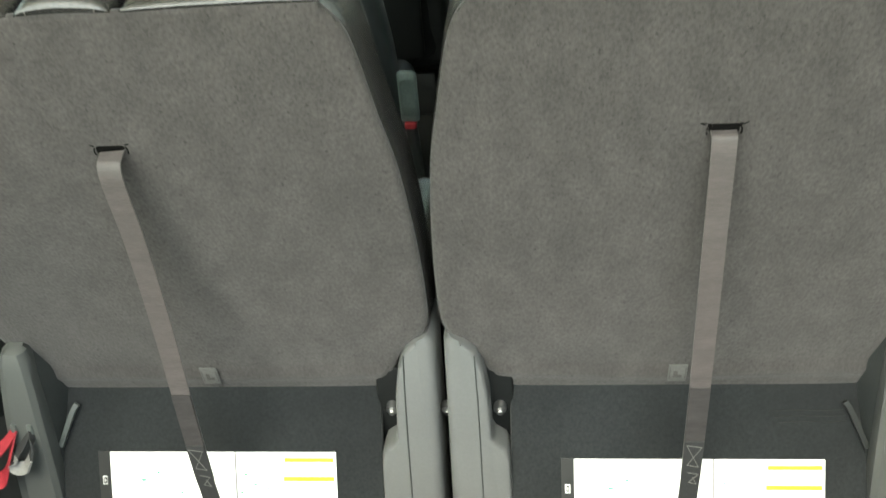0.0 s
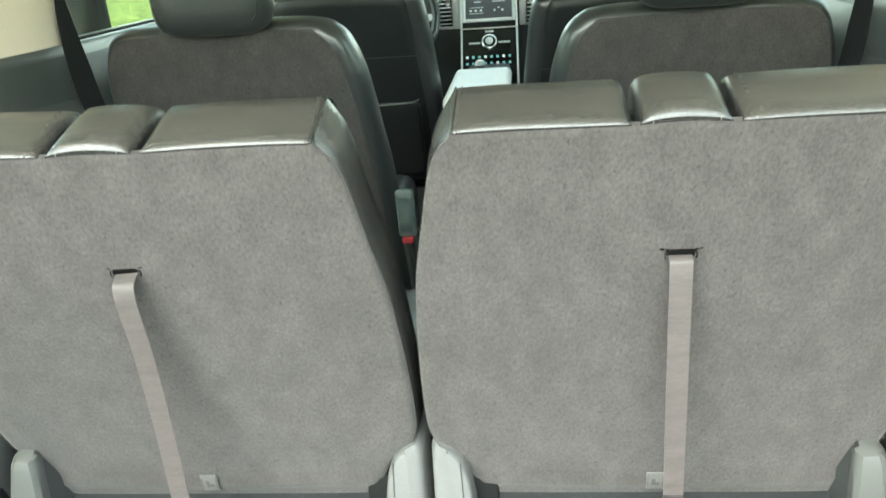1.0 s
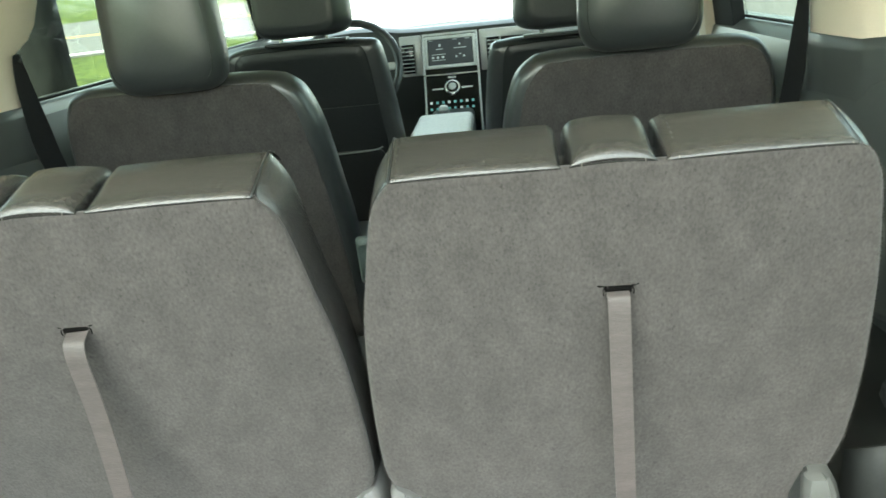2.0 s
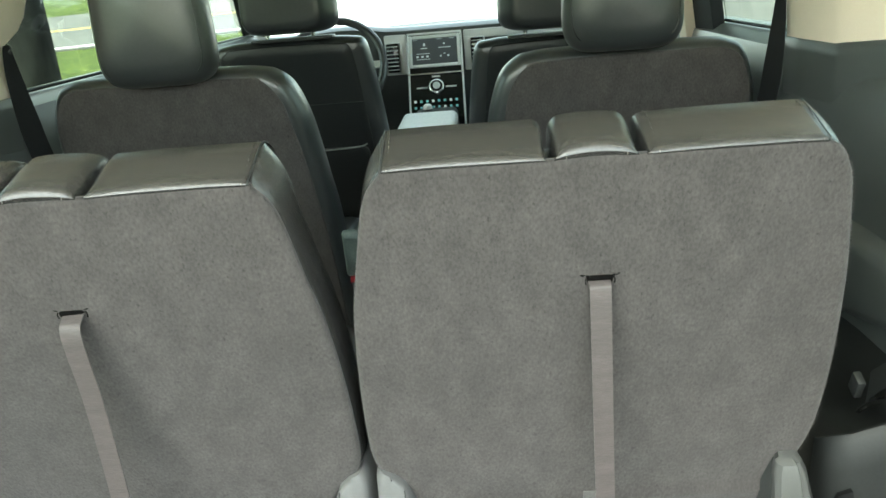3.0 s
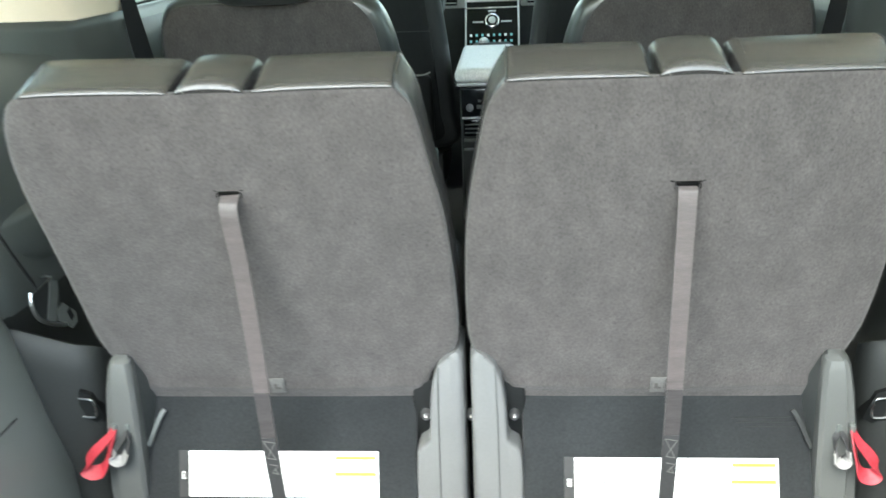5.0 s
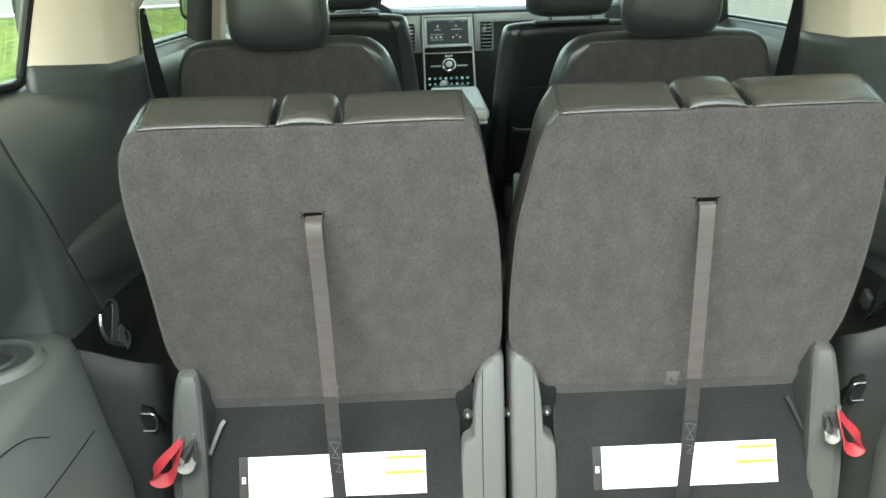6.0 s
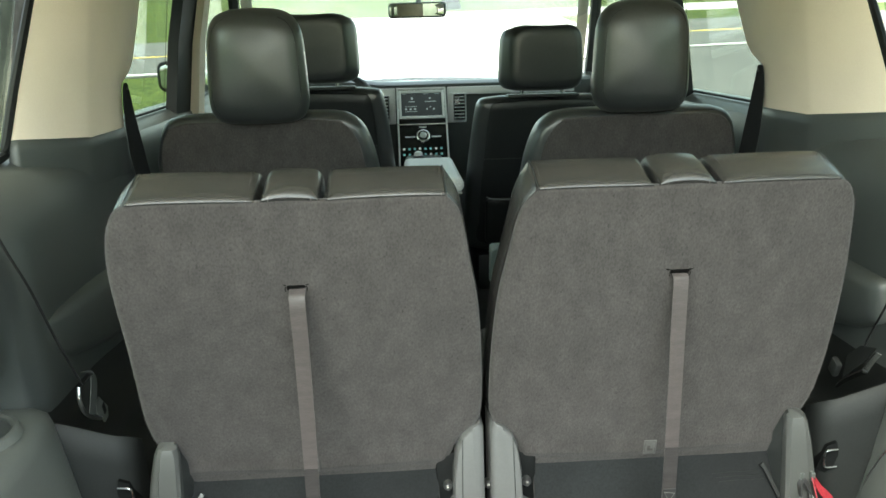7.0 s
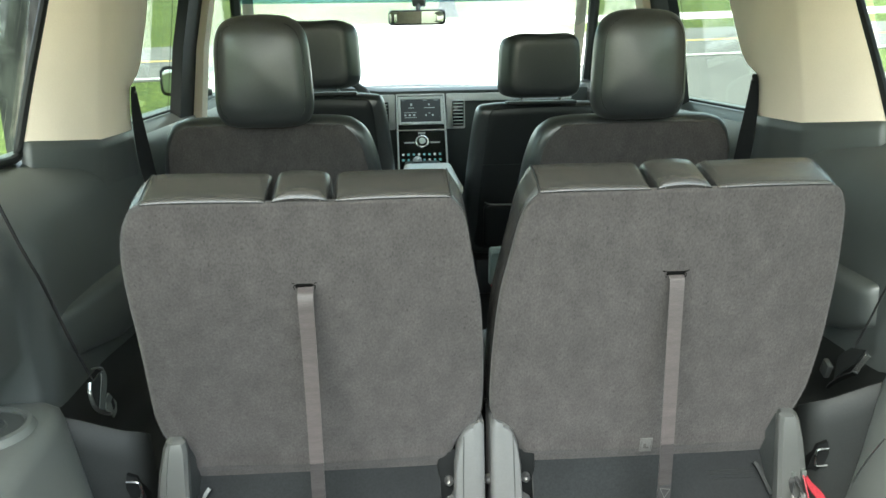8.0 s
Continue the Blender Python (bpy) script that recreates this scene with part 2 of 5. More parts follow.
def lathe(profile, sides=24, axis=(0, 0, 1), at=(0, 0, 0)):
    q = Vector(axis).to_track_quat("Z", "Y")
    rings = [[Vector(at) + q @ Vector((r * math.cos(2 * math.pi * k / sides), r * math.sin(2 * math.pi * k / sides), h)) for k in range(sides)] for r, h in profile]
    return loft(rings)


def plate(outline, n, depth, bm=None):
    """An outline of points pushed along n by depth."""
    n = Vector(n)
    return loft([[Vector(p) for p in outline], [Vector(p) + n * depth for p in outline]], bm=bm)


# ---- the setting: shell of the vehicle's cabin ----
SILL = 1.248
FLOOR = 0.50
SIDES = ((-1, "left"), (1, "right"))


def wall_profile(points, s, y):
    return [(s * w, y, z) for w, z in points]


# lower cabin walls: quarter trim behind, door trim ahead
QUARTER = ((0.93, 0.36), (0.93, 1.25), (0.855, 1.252), (0.838, 1.246), (0.812, 1.230), (0.770, 1.185), (0.742, 1.12), (0.738, 0.98), (0.742, 0.80), (0.742, 0.36))
DOOR = ((0.93, 0.36), (0.93, 1.25), (0.855, 1.252), (0.835, 1.246), (0.805, 1.228), (0.785, 1.17), (0.78, 1.06), (0.80, 0.98), (0.80, 0.80), (0.80, 0.36))
FORE = ((0.93, 0.36), (0.93, 1.25), (0.855, 1.252), (0.80, 1.240), (0.772, 1.228), (0.7655, 1.195), (0.746, 1.12), (0.728, 0.98), (0.735, 0.80), (0.735, 0.36))
REAR = ((0.93, 0.36), (0.93, 1.25), (0.855, 1.252), (0.838, 1.246), (0.812, 1.229), (0.772, 1.182), (0.751, 1.12), (0.759, 0.968), (0.832, 0.885), (0.87, 0.36))
SLOPE = REAR[:7] + ((0.758, 0.966), (0.752, 0.88), (0.745, 0.36))
for s, side in SIDES:
    mix_ = lambda p, q_, k: [(lerp(a[0], b[0], k), lerp(a[1], b[1], k)) for a, b in zip(p, q_)]
    stations = ((-0.62, REAR, SLOPE, 0), (-0.3, REAR, SLOPE, 0), (0.0, REAR, SLOPE, 0), (0.06, REAR, SLOPE, 0), (0.085, REAR, SLOPE, 0.3), (0.105, REAR, SLOPE, 0.9), (0.112, REAR, SLOPE, 1),
                (0.130, SLOPE, QUARTER, 0.2), (0.145, SLOPE, QUARTER, 0.6), (0.162, SLOPE, QUARTER, 0.92), (0.19, SLOPE, QUARTER, 1), (0.38, QUARTER, FORE, 0), (0.44, QUARTER, FORE, 0.25), (0.50, QUARTER, FORE, 0.62), (0.555, QUARTER, FORE, 0.93), (0.60, QUARTER, FORE, 1), (0.84, QUARTER, FORE, 1))
    wall = link("wall_" + side, loft([wall_profile(mix_(p, q_, k), s, y) for y, p, q_, k in stations]), WALL_TRIM, sharp=50)
    tagged(wall, "dark grey moulded plastic quarter trim panel beside the third row", "wall", kind="structure")
    # cargo pod with a moulded cup holder
    rows_ = []
    for y, top, w in ((-0.62, 0.882, 0.680), (-0.30, 0.884, 0.683), (-0.02, 0.884, 0.690), (0.050, 0.885, 0.700), (0.090, 0.883, 0.709), (0.108, 0.877, 0.716), (0.118, 0.866, 0.722), (0.126, 0.842, 0.731), (0.132, 0.80, 0.740)):
        rows_.append([(s * 0.88, y, 0.37), (s * 0.88, y, top + 0.004), (s * (w + 0.03), y, top), (s * (w + 0.008), y, top - 0.010), (s * w, y, top - 0.03), (s * (w - 0.03), y, 0.70), (s * (w - 0.055), y, 0.60), (s * (w - 0.06), y, 0.37)])
    part("cargo_pod", loft(rows_), TRIM_GREY, wall, sharp=50)
    # arm rest ledge ahead of the pod
    rows_ = []
    for y, w, b in ((0.118, 0.765, 0.02), (0.140, 0.751, 0.015), (0.185, 0.737, 0.01), (0.27, 0.722, -0.02), (0.45, 0.708, -0.05), (0.70, 0.70, -0.06), (0.80, 0.73, -0.06)) if s < 0 else ((0.180, 0.772, 0.0), (0.186, 0.730, 0.0), (0.194, 0.717, 0.0), (0.212, 0.712, -0.005), (0.27, 0.708, -0.03), (0.45, 0.70, -0.06), (0.70, 0.70, -0.06), (0.80, 0.73, -0.06)):
        rows_.append([(s * 0.78, y, 0.92 + b), (s * 0.78, y, 1.03), (s * (w + 0.03), y, 1.008), (s * (w + 0.012), y, 1.004), (s * (w + 0.003), y, 0.996), (s * w, y, 0.985), (s * (w + 0.004), y, 0.94 + b), (s * (w + 0.012), y, 0.925 + b), (s * (w + 0.03), y, 0.918 + b)])
    part("arm_rest", loft(rows_), WALL_TRIM, wall, sharp=50)
    rows_ = []
    for w, top, y in ((0.598, 0.785, 0.150), (0.606, 0.800, 0.128), (0.630, 0.808, 0.118), (0.665, 0.822, 0.112), (0.70, 0.838, 0.104), (0.745, 0.852, 0.10)):
        deep = 0.11 if w < 0.69 else (0.045 if w < 0.72 else 0.004)
        rows_.append([(s * w, 0.72, 0.42), (s * w, 0.72, top - deep), (s * w, y + 0.040, top - deep), (s * w, y + 0.024, top - 0.004), (s * w, y + 0.014, top), (s * w, y + 0.003, top - 0.012), (s * w, y, top - 0.05), (s * w, y - 0.012, 0.60), (s * w, y - 0.03, 0.42)])
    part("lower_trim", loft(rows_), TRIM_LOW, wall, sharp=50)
    door = link("door_1" if s < 0 else "door_2", loft([wall_profile(DOOR, s, y) for y in (0.845, 1.2, 1.6, 2.2, 3.30)]), TRIM)
    tagged(door, "dark plastic trim of the closed side doors under the windows", "door", kind="structure")

# unseen sill, added to keep low light off the foot of the seats
sill = link("wall_rear", box(-0.80, 0.80, -0.62, -0.54, 0.30, 0.86, 0.02), TRIM)
tagged(sill, "unseen dark plastic load sill behind the cargo well, added to shade it", "wall", kind="structure")

# floor pan and cargo well
floor = link("floor", box(-0.80, 0.80, 0.20, 3.30, 0.40, FLOOR, 0.01), CARPET_DARK)
tagged(floor, "dark carpeted cabin floor", "floor", kind="structure")
well = link("floor_well", box(-0.80, 0.80, -0.62, 0.198, 0.30, 0.40, 0.01), CARPET_DARK)
tagged(well, "dark carpeted cargo well behind the third row", "floor", kind="structure")
bulk = link("wall_front", box(-0.80, 0.80, 3.20, 3.30, 0.50, 1.15), TRIM_BLACK)
tagged(bulk, "black bulkhead under the dashboard", "wall", kind="structure")

roof = link("ceiling", box(-0.93, 0.93, -0.60, 2.70, 1.70, 1.745, 0.015), HEADLINER)
tagged(roof, "pale cloth headliner and roof", "ceiling", kind="structure")
SHELL = link("trim", box(-0.95, 0.95, -0.62, 2.72, 1.748, 1.76), PAINT)
tagged(SHELL, "white painted roof skin of the vehicle", "roof", kind="structure")



# ---- pillars and windows ----
for s, side in SIDES:
    pil = thing("pillar", "beige plastic pillar trim with a dark grey foot", "pillar", kind="structure")

    def pillar_ring(z, grow=0.0, foot=0.0):
        t = (z - 1.275) / (1.53 - 1.275)
        low = max(0.0, 1 - t * 4)
        rear_w, rear_y = lerp(0.826, 0.797, t), lerp(0.378, 0.47, t)
        cw, cy = lerp(0.763, 0.742, t), lerp(0.575, 0.61, t)
        k = min(1.0, max(0.0, (z - 1.355) / 0.055))
        fw, fy = lerp(0.760, 0.747, min(1, max(0, t))), 0.822 + 0.10 * k * k * (3 - 2 * k) + 0.65 * max(0, z - 1.41)
        back = 0.846 - 0.13 * (z - 1.24)
        ring = [(back, rear_y - 0.004, 0.0), (rear_w + 0.006, rear_y - 0.004, 0.0), (rear_w, rear_y + 0.004, 0.0), (lerp(rear_w, cw, 0.5) - 0.002, lerp(rear_y, cy, 0.5), -0.012), (cw + 0.003, cy - 0.010, -0.022), (cw - 0.0005, cy + 0.008, -0.025),
                (lerp(cw, fw, 0.6), lerp(cy, fy, 0.6), -0.027), (fw, fy - 0.015, -0.027), (fw + 0.008, fy, -0.026), (back, fy + 0.01, 0.0)]
        return [(s * (w - grow * (1 if w < 0.838 else 0)), y - grow * 0.4 * (y < 0.5), z + dz * low + foot) for w, y, dz in ring]
    part("pillar_cover", loft([pillar_ring(1.287 + 0.413 * k / 16) for k in range(17)]), BEIGE, pil, sharp=50)
    part("pillar_foot", loft([pillar_ring(1.287, -0.001), pillar_ring(1.287, 0.002, -0.002), pillar_ring(1.280, 0.004, -0.012), pillar_ring(1.275, 0.004, -0.045), pillar_ring(1.275, 0.004, -0.10), pillar_ring(1.275, 0.003, -0.17), pillar_ring(1.275, 0.002, -0.25)]), WALL_TRIM, pil, "dark grey plastic foot", sharp=60)
    rp = thing("pillar", "plain beige rear pillar beside the open tailgate", "pillar", kind="structure")
    part("pillar_cover", loft([[(s * (0.78 - d), -0.62, z), (s * (0.90 - d), -0.62, z), (s * (0.90 - d), -0.52, z), (s * (0.80 - d), -0.52, z)] for z, d in ((1.25, 0), (1.70, 0.06))]), BEIGE, rp)
    # centre pillar: door frame outside, beige trim inside
    mid = thing("pillar", "beige trimmed centre pillar with black door frame", "pillar", kind="structure")
    part("door_frame", loft([[(s * (0.815 - d), 1.53 + k, z), (s * (0.848 - d), 1.53 + k, z), (s * (0.86 - d), 1.695 + k, z), (s * (0.808 - d), 1.695 + k, z)] for z, d, k in ((1.22, 0, 0), (1.45, 0.025, 0.02), (1.70, 0.07, 0.05))]), RUBBER, mid, "black door frame")
    part("pillar_cover", loft([[(s * (0.785 - d), 1.70 + k, z), (s * (0.84 - d), 1.70 + k, z), (s * (0.84 - d), 1.80 + k, z), (s * (0.785 - d), 1.79 + k, z)] for z, d, k in ((1.18, 0, 0), (1.45, 0.025, 0.02), (1.70, 0.07, 0.05))]), BEIGE, mid)
    # rear door's trailing frame
    tf = thing("pillar", "black trailing frame of the rear door window", "pillar", kind="structure")
    part("door_frame", loft([[(s * (0.83 - d), 0.845, z), (s * (0.90 - d), 0.845, z), (s * (0.90 - d), 0.90, z), (s * (0.83 - d), 0.90, z)] for z, d in ((1.24, 0), (1.70, 0.06))]), RUBBER, tf)
    # front pillar
    ap = thing("pillar", "beige front pillar beside the windscreen", "pillar", kind="structure")
    part("pillar_cover", loft([[(s * w, y, z), (s * (w + 0.05), y - 0.01, z), (s * (w + 0.06), y + 0.05, z), (s * (w + 0.02), y + 0.06, z)] for w, y, z in ((0.80, 3.22, 1.22), (0.775, 3.02, 1.42), (0.735, 2.76, 1.70))]), BEIGE, ap)
    part("door_frame", loft([[(s * w, y, z), (s * (w + 0.04), y - 0.01, z), (s * (w + 0.04), y + 0.035, z), (s * w, y + 0.04, z)] for w, y, z in ((0.845, 3.10, 1.22), (0.822, 2.92, 1.42), (0.785, 2.68, 1.70))]), TRIM_BLACK, ap, "black door frame")
    # windows
    n = 1 if s < 0 else 2
    q = thing("window_%d" % n, "fixed rear quarter window with black rubber seal", "window", kind="structure")
    part("pane", loft([[(s * 0.862, y, 1.24), (s * 0.858, y, 1.24), (s * 0.798, y + 0.09 * (y > 0), 1.70), (s * 0.802, y + 0.09 * (y > 0), 1.70)] for y in (-0.52, 0.39)]), PRIVACY, q).visible_shadow = False
    part("seal", tube([(s * 0.846, -0.52, 1.258), (s * 0.846, 0.2, 1.258), (s * 0.845, 0.352, 1.258), (s * 0.842, 0.372, 1.285), (s * 0.825, 0.415, 1.40), (s * 0.795, 0.50, 1.60), (s * 0.785, 0.53, 1.69)], 0.0085, 8, 5), RUBBER, q)
    d = thing("window_%d" % (n + 2), "clear side window of the rear door", "window", kind="structure")
    part("pane", loft([[(s * 0.872, y, 1.24), (s * 0.868, y, 1.24), (s * 0.806, y, 1.70), (s * 0.81, y, 1.70)] for y in (0.90, 1.60)]), CLEAR, d).visible_shadow = False
    part("seal", tube([(s * 0.846, 0.88, 1.256), (s * 0.846, 1.2, 1.256), (s * 0.846, 1.53, 1.256)], 0.004, 8, 3), RUBBER, d)
    f = thing("window_%d" % (n + 4), "clear side window of the front door", "window", kind="structure")
    part("pane", loft([[(s * 0.872, y, 1.24), (s * 0.868, y, 1.24), (s * 0.806, y - k, 1.70), (s * 0.81, y - k, 1.70)] for y, k in ((1.604, 0), (3.14, 0.46))]), CLEAR, f).visible_shadow = False
    part("seal", tube([(s * 0.846, 1.70, 1.256), (s * 0.846, 2.2, 1.256), (s * 0.846, 3.1, 1.256)], 0.004, 8, 3), RUBBER, f)

wind = thing("window_7", "large clear windscreen above the dashboard", "window", kind="structure")
part("pane", loft([[(x, lerp(3.32, 3.24, (x / 0.85) ** 2), 1.19), (x, lerp(3.325, 3.245, (x / 0.85) ** 2), 1.19), (x * 0.93, lerp(2.80, 2.74, (x / 0.85) ** 2), 1.70), (x * 0.93, lerp(2.795, 2.735, (x / 0.85) ** 2), 1.70)] for x in [-0.85 + 0.17 * k for k in range(11)]]), SCREEN_GLASS, wind).visible_shadow = False

part("shade_band", loft([[(x * 0.95, lerp(2.858, 2.79, (x / 0.85) ** 2), 1.636), (x * 0.95, lerp(2.855, 2.787, (x / 0.85) ** 2), 1.636), (x * 0.93, lerp(2.788, 2.728, (x / 0.85) ** 2), 1.70), (x * 0.93, lerp(2.791, 2.731, (x / 0.85) ** 2), 1.70)] for x in [-0.84 + 0.168 * k for k in range(11)]]), BAND, wind, "blue-green tinted shade band").visible_shadow = False


# ---- third-row seats ----
def back_y(z):
    """The rear face of a third-row backrest, leaning back."""
    return -0.030 + 0.28 * (1.236 - z)


OUTLINE = ((0.076, 1.2355), (0.0675, 1.2352), (0.0625, 1.2295), (0.047, 1.211), (0.0365, 1.180), (0.024, 1.120), (0.0135, 1.065), (0.0065, 0.990), (0.003, 0.900), (0.005, 0.838), (0.018, 0.806), (0.044, 0.778), (0.062, 0.735), (0.085, 0.7195),
           (0.300, 0.7175), (0.497, 0.7195), (0.518, 0.741), (0.541, 0.797), (0.555, 0.838), (0.562, 0.880), (0.566, 0.960), (0.563, 1.065), (0.5555, 1.141), (0.549, 1.188), (0.543, 1.208), (0.533, 1.2265), (0.517, 1.2350), (0.500, 1.2358), (0.40, 1.236), (0.300, 1.236), (0.18, 1.2358))
LEFT_SHIFT = 0.006


def third_seat(s, side):
    """A folding third-row seat, seen from behind; s: -1 on the driver's side."""
    seat = thing("third_row_seat", "folding third-row seat with grey carpeted back and dark leather edges", "car seat", (s * 0.288, 0.12, FLOOR), group="third-row seats")
    inv = seat.matrix_world.inverted()
    wide = LEFT_SHIFT if s < 0 else 0.0
    line = smooth_line([(x + wide * min(1, max(0, (1.24 - z) / 0.10)), 0, z) for x, z in OUTLINE], 5, True)
    cx, cz = 0.29, 0.98

    def ring(inset, depth, scale=1.0, bulge=0.0):
        out = []
        for i, p in enumerate(line):
            a, b = line[i - 1], line[(i + 1) % len(line)]
            t = (b - a).normalized()
            nrm = Vector((t.z, 0, -t.x))
            if nrm.dot(Vector((cx, 0, cz)) - p) < 0:
                nrm = -nrm
            q = p + nrm * inset
            q = Vector((cx + (q.x - cx) * scale, 0, cz + (q.z - cz) * scale))
            lump = 0.0022 * noise.noise(Vector((s * q.x * 7, 3.1, q.z * 7))) if scale < 1 else 0
            # a soft fold along the foot of the carpet
            lump -= 0.0042 * math.exp(-((q.z - 0.747 - 0.003 * math.sin(q.x * 17)) / 0.008) ** 2) * (1 if scale < 1 else 0)
            out.append(Vector((s * q.x, back_y(q.z) + depth - bulge + lump, q.z)))
        return out

    def warp(p):
        """The driver's side backrest stands a little twisted: its outer shoulder leans further back."""
        if s > 0:
            return p
        u = max(-0.1, min(1.04, (-p.x - 0.065) / 0.43))
        k = max(0.0, min(1.0, (p.z - 0.75) / 0.45))
        k = k * k * (3 - 2 * k)
        far = max(0.0, min(1.0, (u - 0.5) / 0.5))
        return Vector((p.x + far * (0.016 * k + 0.052 * k * (1 - k)), p.y - (0.013 + 0.045 * u * abs(u)) * k, p.z + 0.009 * far * k))

    def bent(bm_, m):
        for v in bm_.verts:
            v.co = warp(v.co)
        return moved(bm_, m)

    rings = [ring(0.004, 0.014), ring(0.0, 0.009), ring(0.0006, 0.0055), ring(0.003, 0.0016), ring(0.0075, 0.0)]
    rings += [ring(0.0075, 0.0, k, 0.007 * (1 - k * k)) for k in (0.985, 0.97, 0.955, 0.94, 0.92, 0.9, 0.85, 0.8, 0.7, 0.6, 0.5, 0.4, 0.3, 0.2, 0.1, 0.03, 0.002)]
    part("back_panel", bent(loft(rings, caps=False), inv), CARPET, seat, "grey-brown needle-felt carpet", sharp=60)
    # loose carpet fibres along the rim
    rnd = random.Random(11 + s)
    verts, faces = [], []
    rim = ring(0.0015, 0.004)
    for n_ in range(4200):
        i = rnd.randrange(len(rim))
        a, b_ = rim[i], rim[(i + 1) % len(rim)]
        p = a.lerp(b_, rnd.random())
        if p.z < 0.79 or (p.z > 1.226 and rnd.random() < 0.6):
            continue
        out_ = (p - Vector((s * cx, p.y, cz))).normalized()
        d = (out_ + Vector((rnd.uniform(-0.7, 0.7), rnd.uniform(-1.2, 0.2), rnd.uniform(-0.7, 0.7)))).normalized() * rnd.uniform(0.001, 0.0028)
        w = d.cross(Vector((rnd.uniform(-1, 1), 1, rnd.uniform(-1, 1)))).normalized() * 0.00035
        p = p + Vector((0, rnd.uniform(-0.003, 0.006), 0))
        if n_ % 22 == 0:
            a = rnd.uniform(0, 6.28)
            p = Vector((s * 0.2925 + 0.0185 * math.cos(a), back_y(1.094) - 0.0072, (1.102 if s < 0 else 1.094) + 0.0085 * math.sin(a)))
            d = Vector((rnd.uniform(-1, 1), -0.4, rnd.uniform(-1, 1))) * 0.005
        k = len(verts)
        verts += [inv @ warp(q) for q in (p - w, p + w, p + d)]
        faces.append((k, k + 1, k + 2))
    me = bpy.data.meshes.new("carpet_nap")
    me.from_pydata(verts, [], faces)
    me.materials.append(CARPET)
    nap = new("carpet_nap", me)
    nap.parent = seat
    tagged(nap, "loose grey carpet fibres along the edge", kind="stuff")
    # leather body ahead of the carpet; its crown rises forward from the carpet's top edge
    TOP = ((0.012, 1.170), (-0.018, 1.222), (-0.0275, 1.2335), (-0.0300, 1.2352), (-0.0292, 1.2374), (-0.0240, 1.2396), (-0.008, 1.2448), (0.028, 1.2580), (0.055, 1.2640), (0.076, 1.2590), (0.092, 1.233), (0.098, 1.170))

    def crown(y):
        for (y0, z0), (y1, z1) in zip(TOP[3:], TOP[4:]):
            if y0 <= y <= y1 and y1 > y0:
                return lerp(z0, z1, (y - y0) / (y1 - y0)) - 1.2352
        return 0.0 if y < 0 else -0.05

    rings = []
    for inset, depth, scale in ((0.010, 0.012, 1), (0.0030, 0.0135, 1), (0.0, 0.020, 1), (-0.002, 0.032, 1), (-0.0035, 0.050, 1), (-0.0035, 0.070, 1), (-0.001, 0.088, 1), (0.005, 0.104, 1), (0.010, 0.116, 1), (0.03, 0.128, 1), (0.05, 0.132, 0.6), (0.05, 0.132, 0.1), (0.05, 0.132, 0.004)):
        out = []
        for p in ring(inset, depth, scale):
            k = min(1.0, max(0.0, (p.z - 1.165) / 0.065))
            lift = crown(-0.030 + max(0.0, depth - 0.0125)) * k * k * (3 - 2 * k)
            mid_ = min(1.0, max(0.0, (abs(p.x) - 0.072) / 0.012)) * min(1.0, max(0.0, (0.512 - abs(p.x)) / 0.012))
            end_ = min(1.0, max(0.0, (abs(p.x) - 0.519) / 0.022)) + min(1.0, max(0.0, (0.064 - abs(p.x)) / 0.035))
            out.append(Vector((p.x, p.y, p.z + lift * (1 - 0.45 * end_) - 0.034 * mid_ * k)))
        rings.append(out)
    part("backrest", bent(loft(rings, caps=False), inv), LEATHER, seat, "dark brown-grey leather", sharp=60)
    # leather cushions along the top

    def sink(e, r):
        return 0.0 if e >= r else r - math.sqrt(max(0.0, r * r - (r - e) ** 2))

    EASE = (0, 0, 0, 0.05, 0.3, 0.75) + (1.0,) * 6

    LIP = (0, 0, 0, 0.0005, 0.0032, 0.0062, 0.0058, 0.0015, 0, 0, 0, 0)

    def pad(name, x0, x1, r0, r1, puff, roll):
        rows_ = []
        n = 26
        for k in range(n + 1):
            t = 0.5 - 0.5 * math.cos(math.pi * k / n)
            x = lerp(x0, x1, t)
            low0, low1 = sink(x - x0, r0), sink(x1 - x, r1)
            low, pull = low0 + low1, 0.12 * (low0 + low1)
            # soft sag and a few wrinkles in the hide
            lift = puff * math.sin(math.pi * t) ** 0.7
            wrinkle = 0.0007 * noise.noise(Vector((s * x * 16, 1.7, 0.3)))
            rows_.append([(s * x, y + (pull if y < 0.02 else -0.25 * low), z if z < 1.2 else max(1.17, z + roll * LIP[j_] * math.sin(math.pi * t) ** 0.4 + (lift + wrinkle * min(1, k / 3, (n - k) / 3)) * (0 < j_ < 11) - low * EASE[j_])) for j_, (y, z) in enumerate(TOP)])
        return part(name, bent(loft(rows_), inv), LEATHER, seat, sharp=50)
    pad("top_cushion", 0.0675, 0.2365, 0.0035, 0.010, 0.0012, 0.45)
    pad("middle_cushion", 0.2445, 0.3295, 0.013, 0.013, 0.005, 1.0)
    pad("top_cushion", 0.3375, 0.5165, 0.010, 0.0035, 0.0012, 0.45)

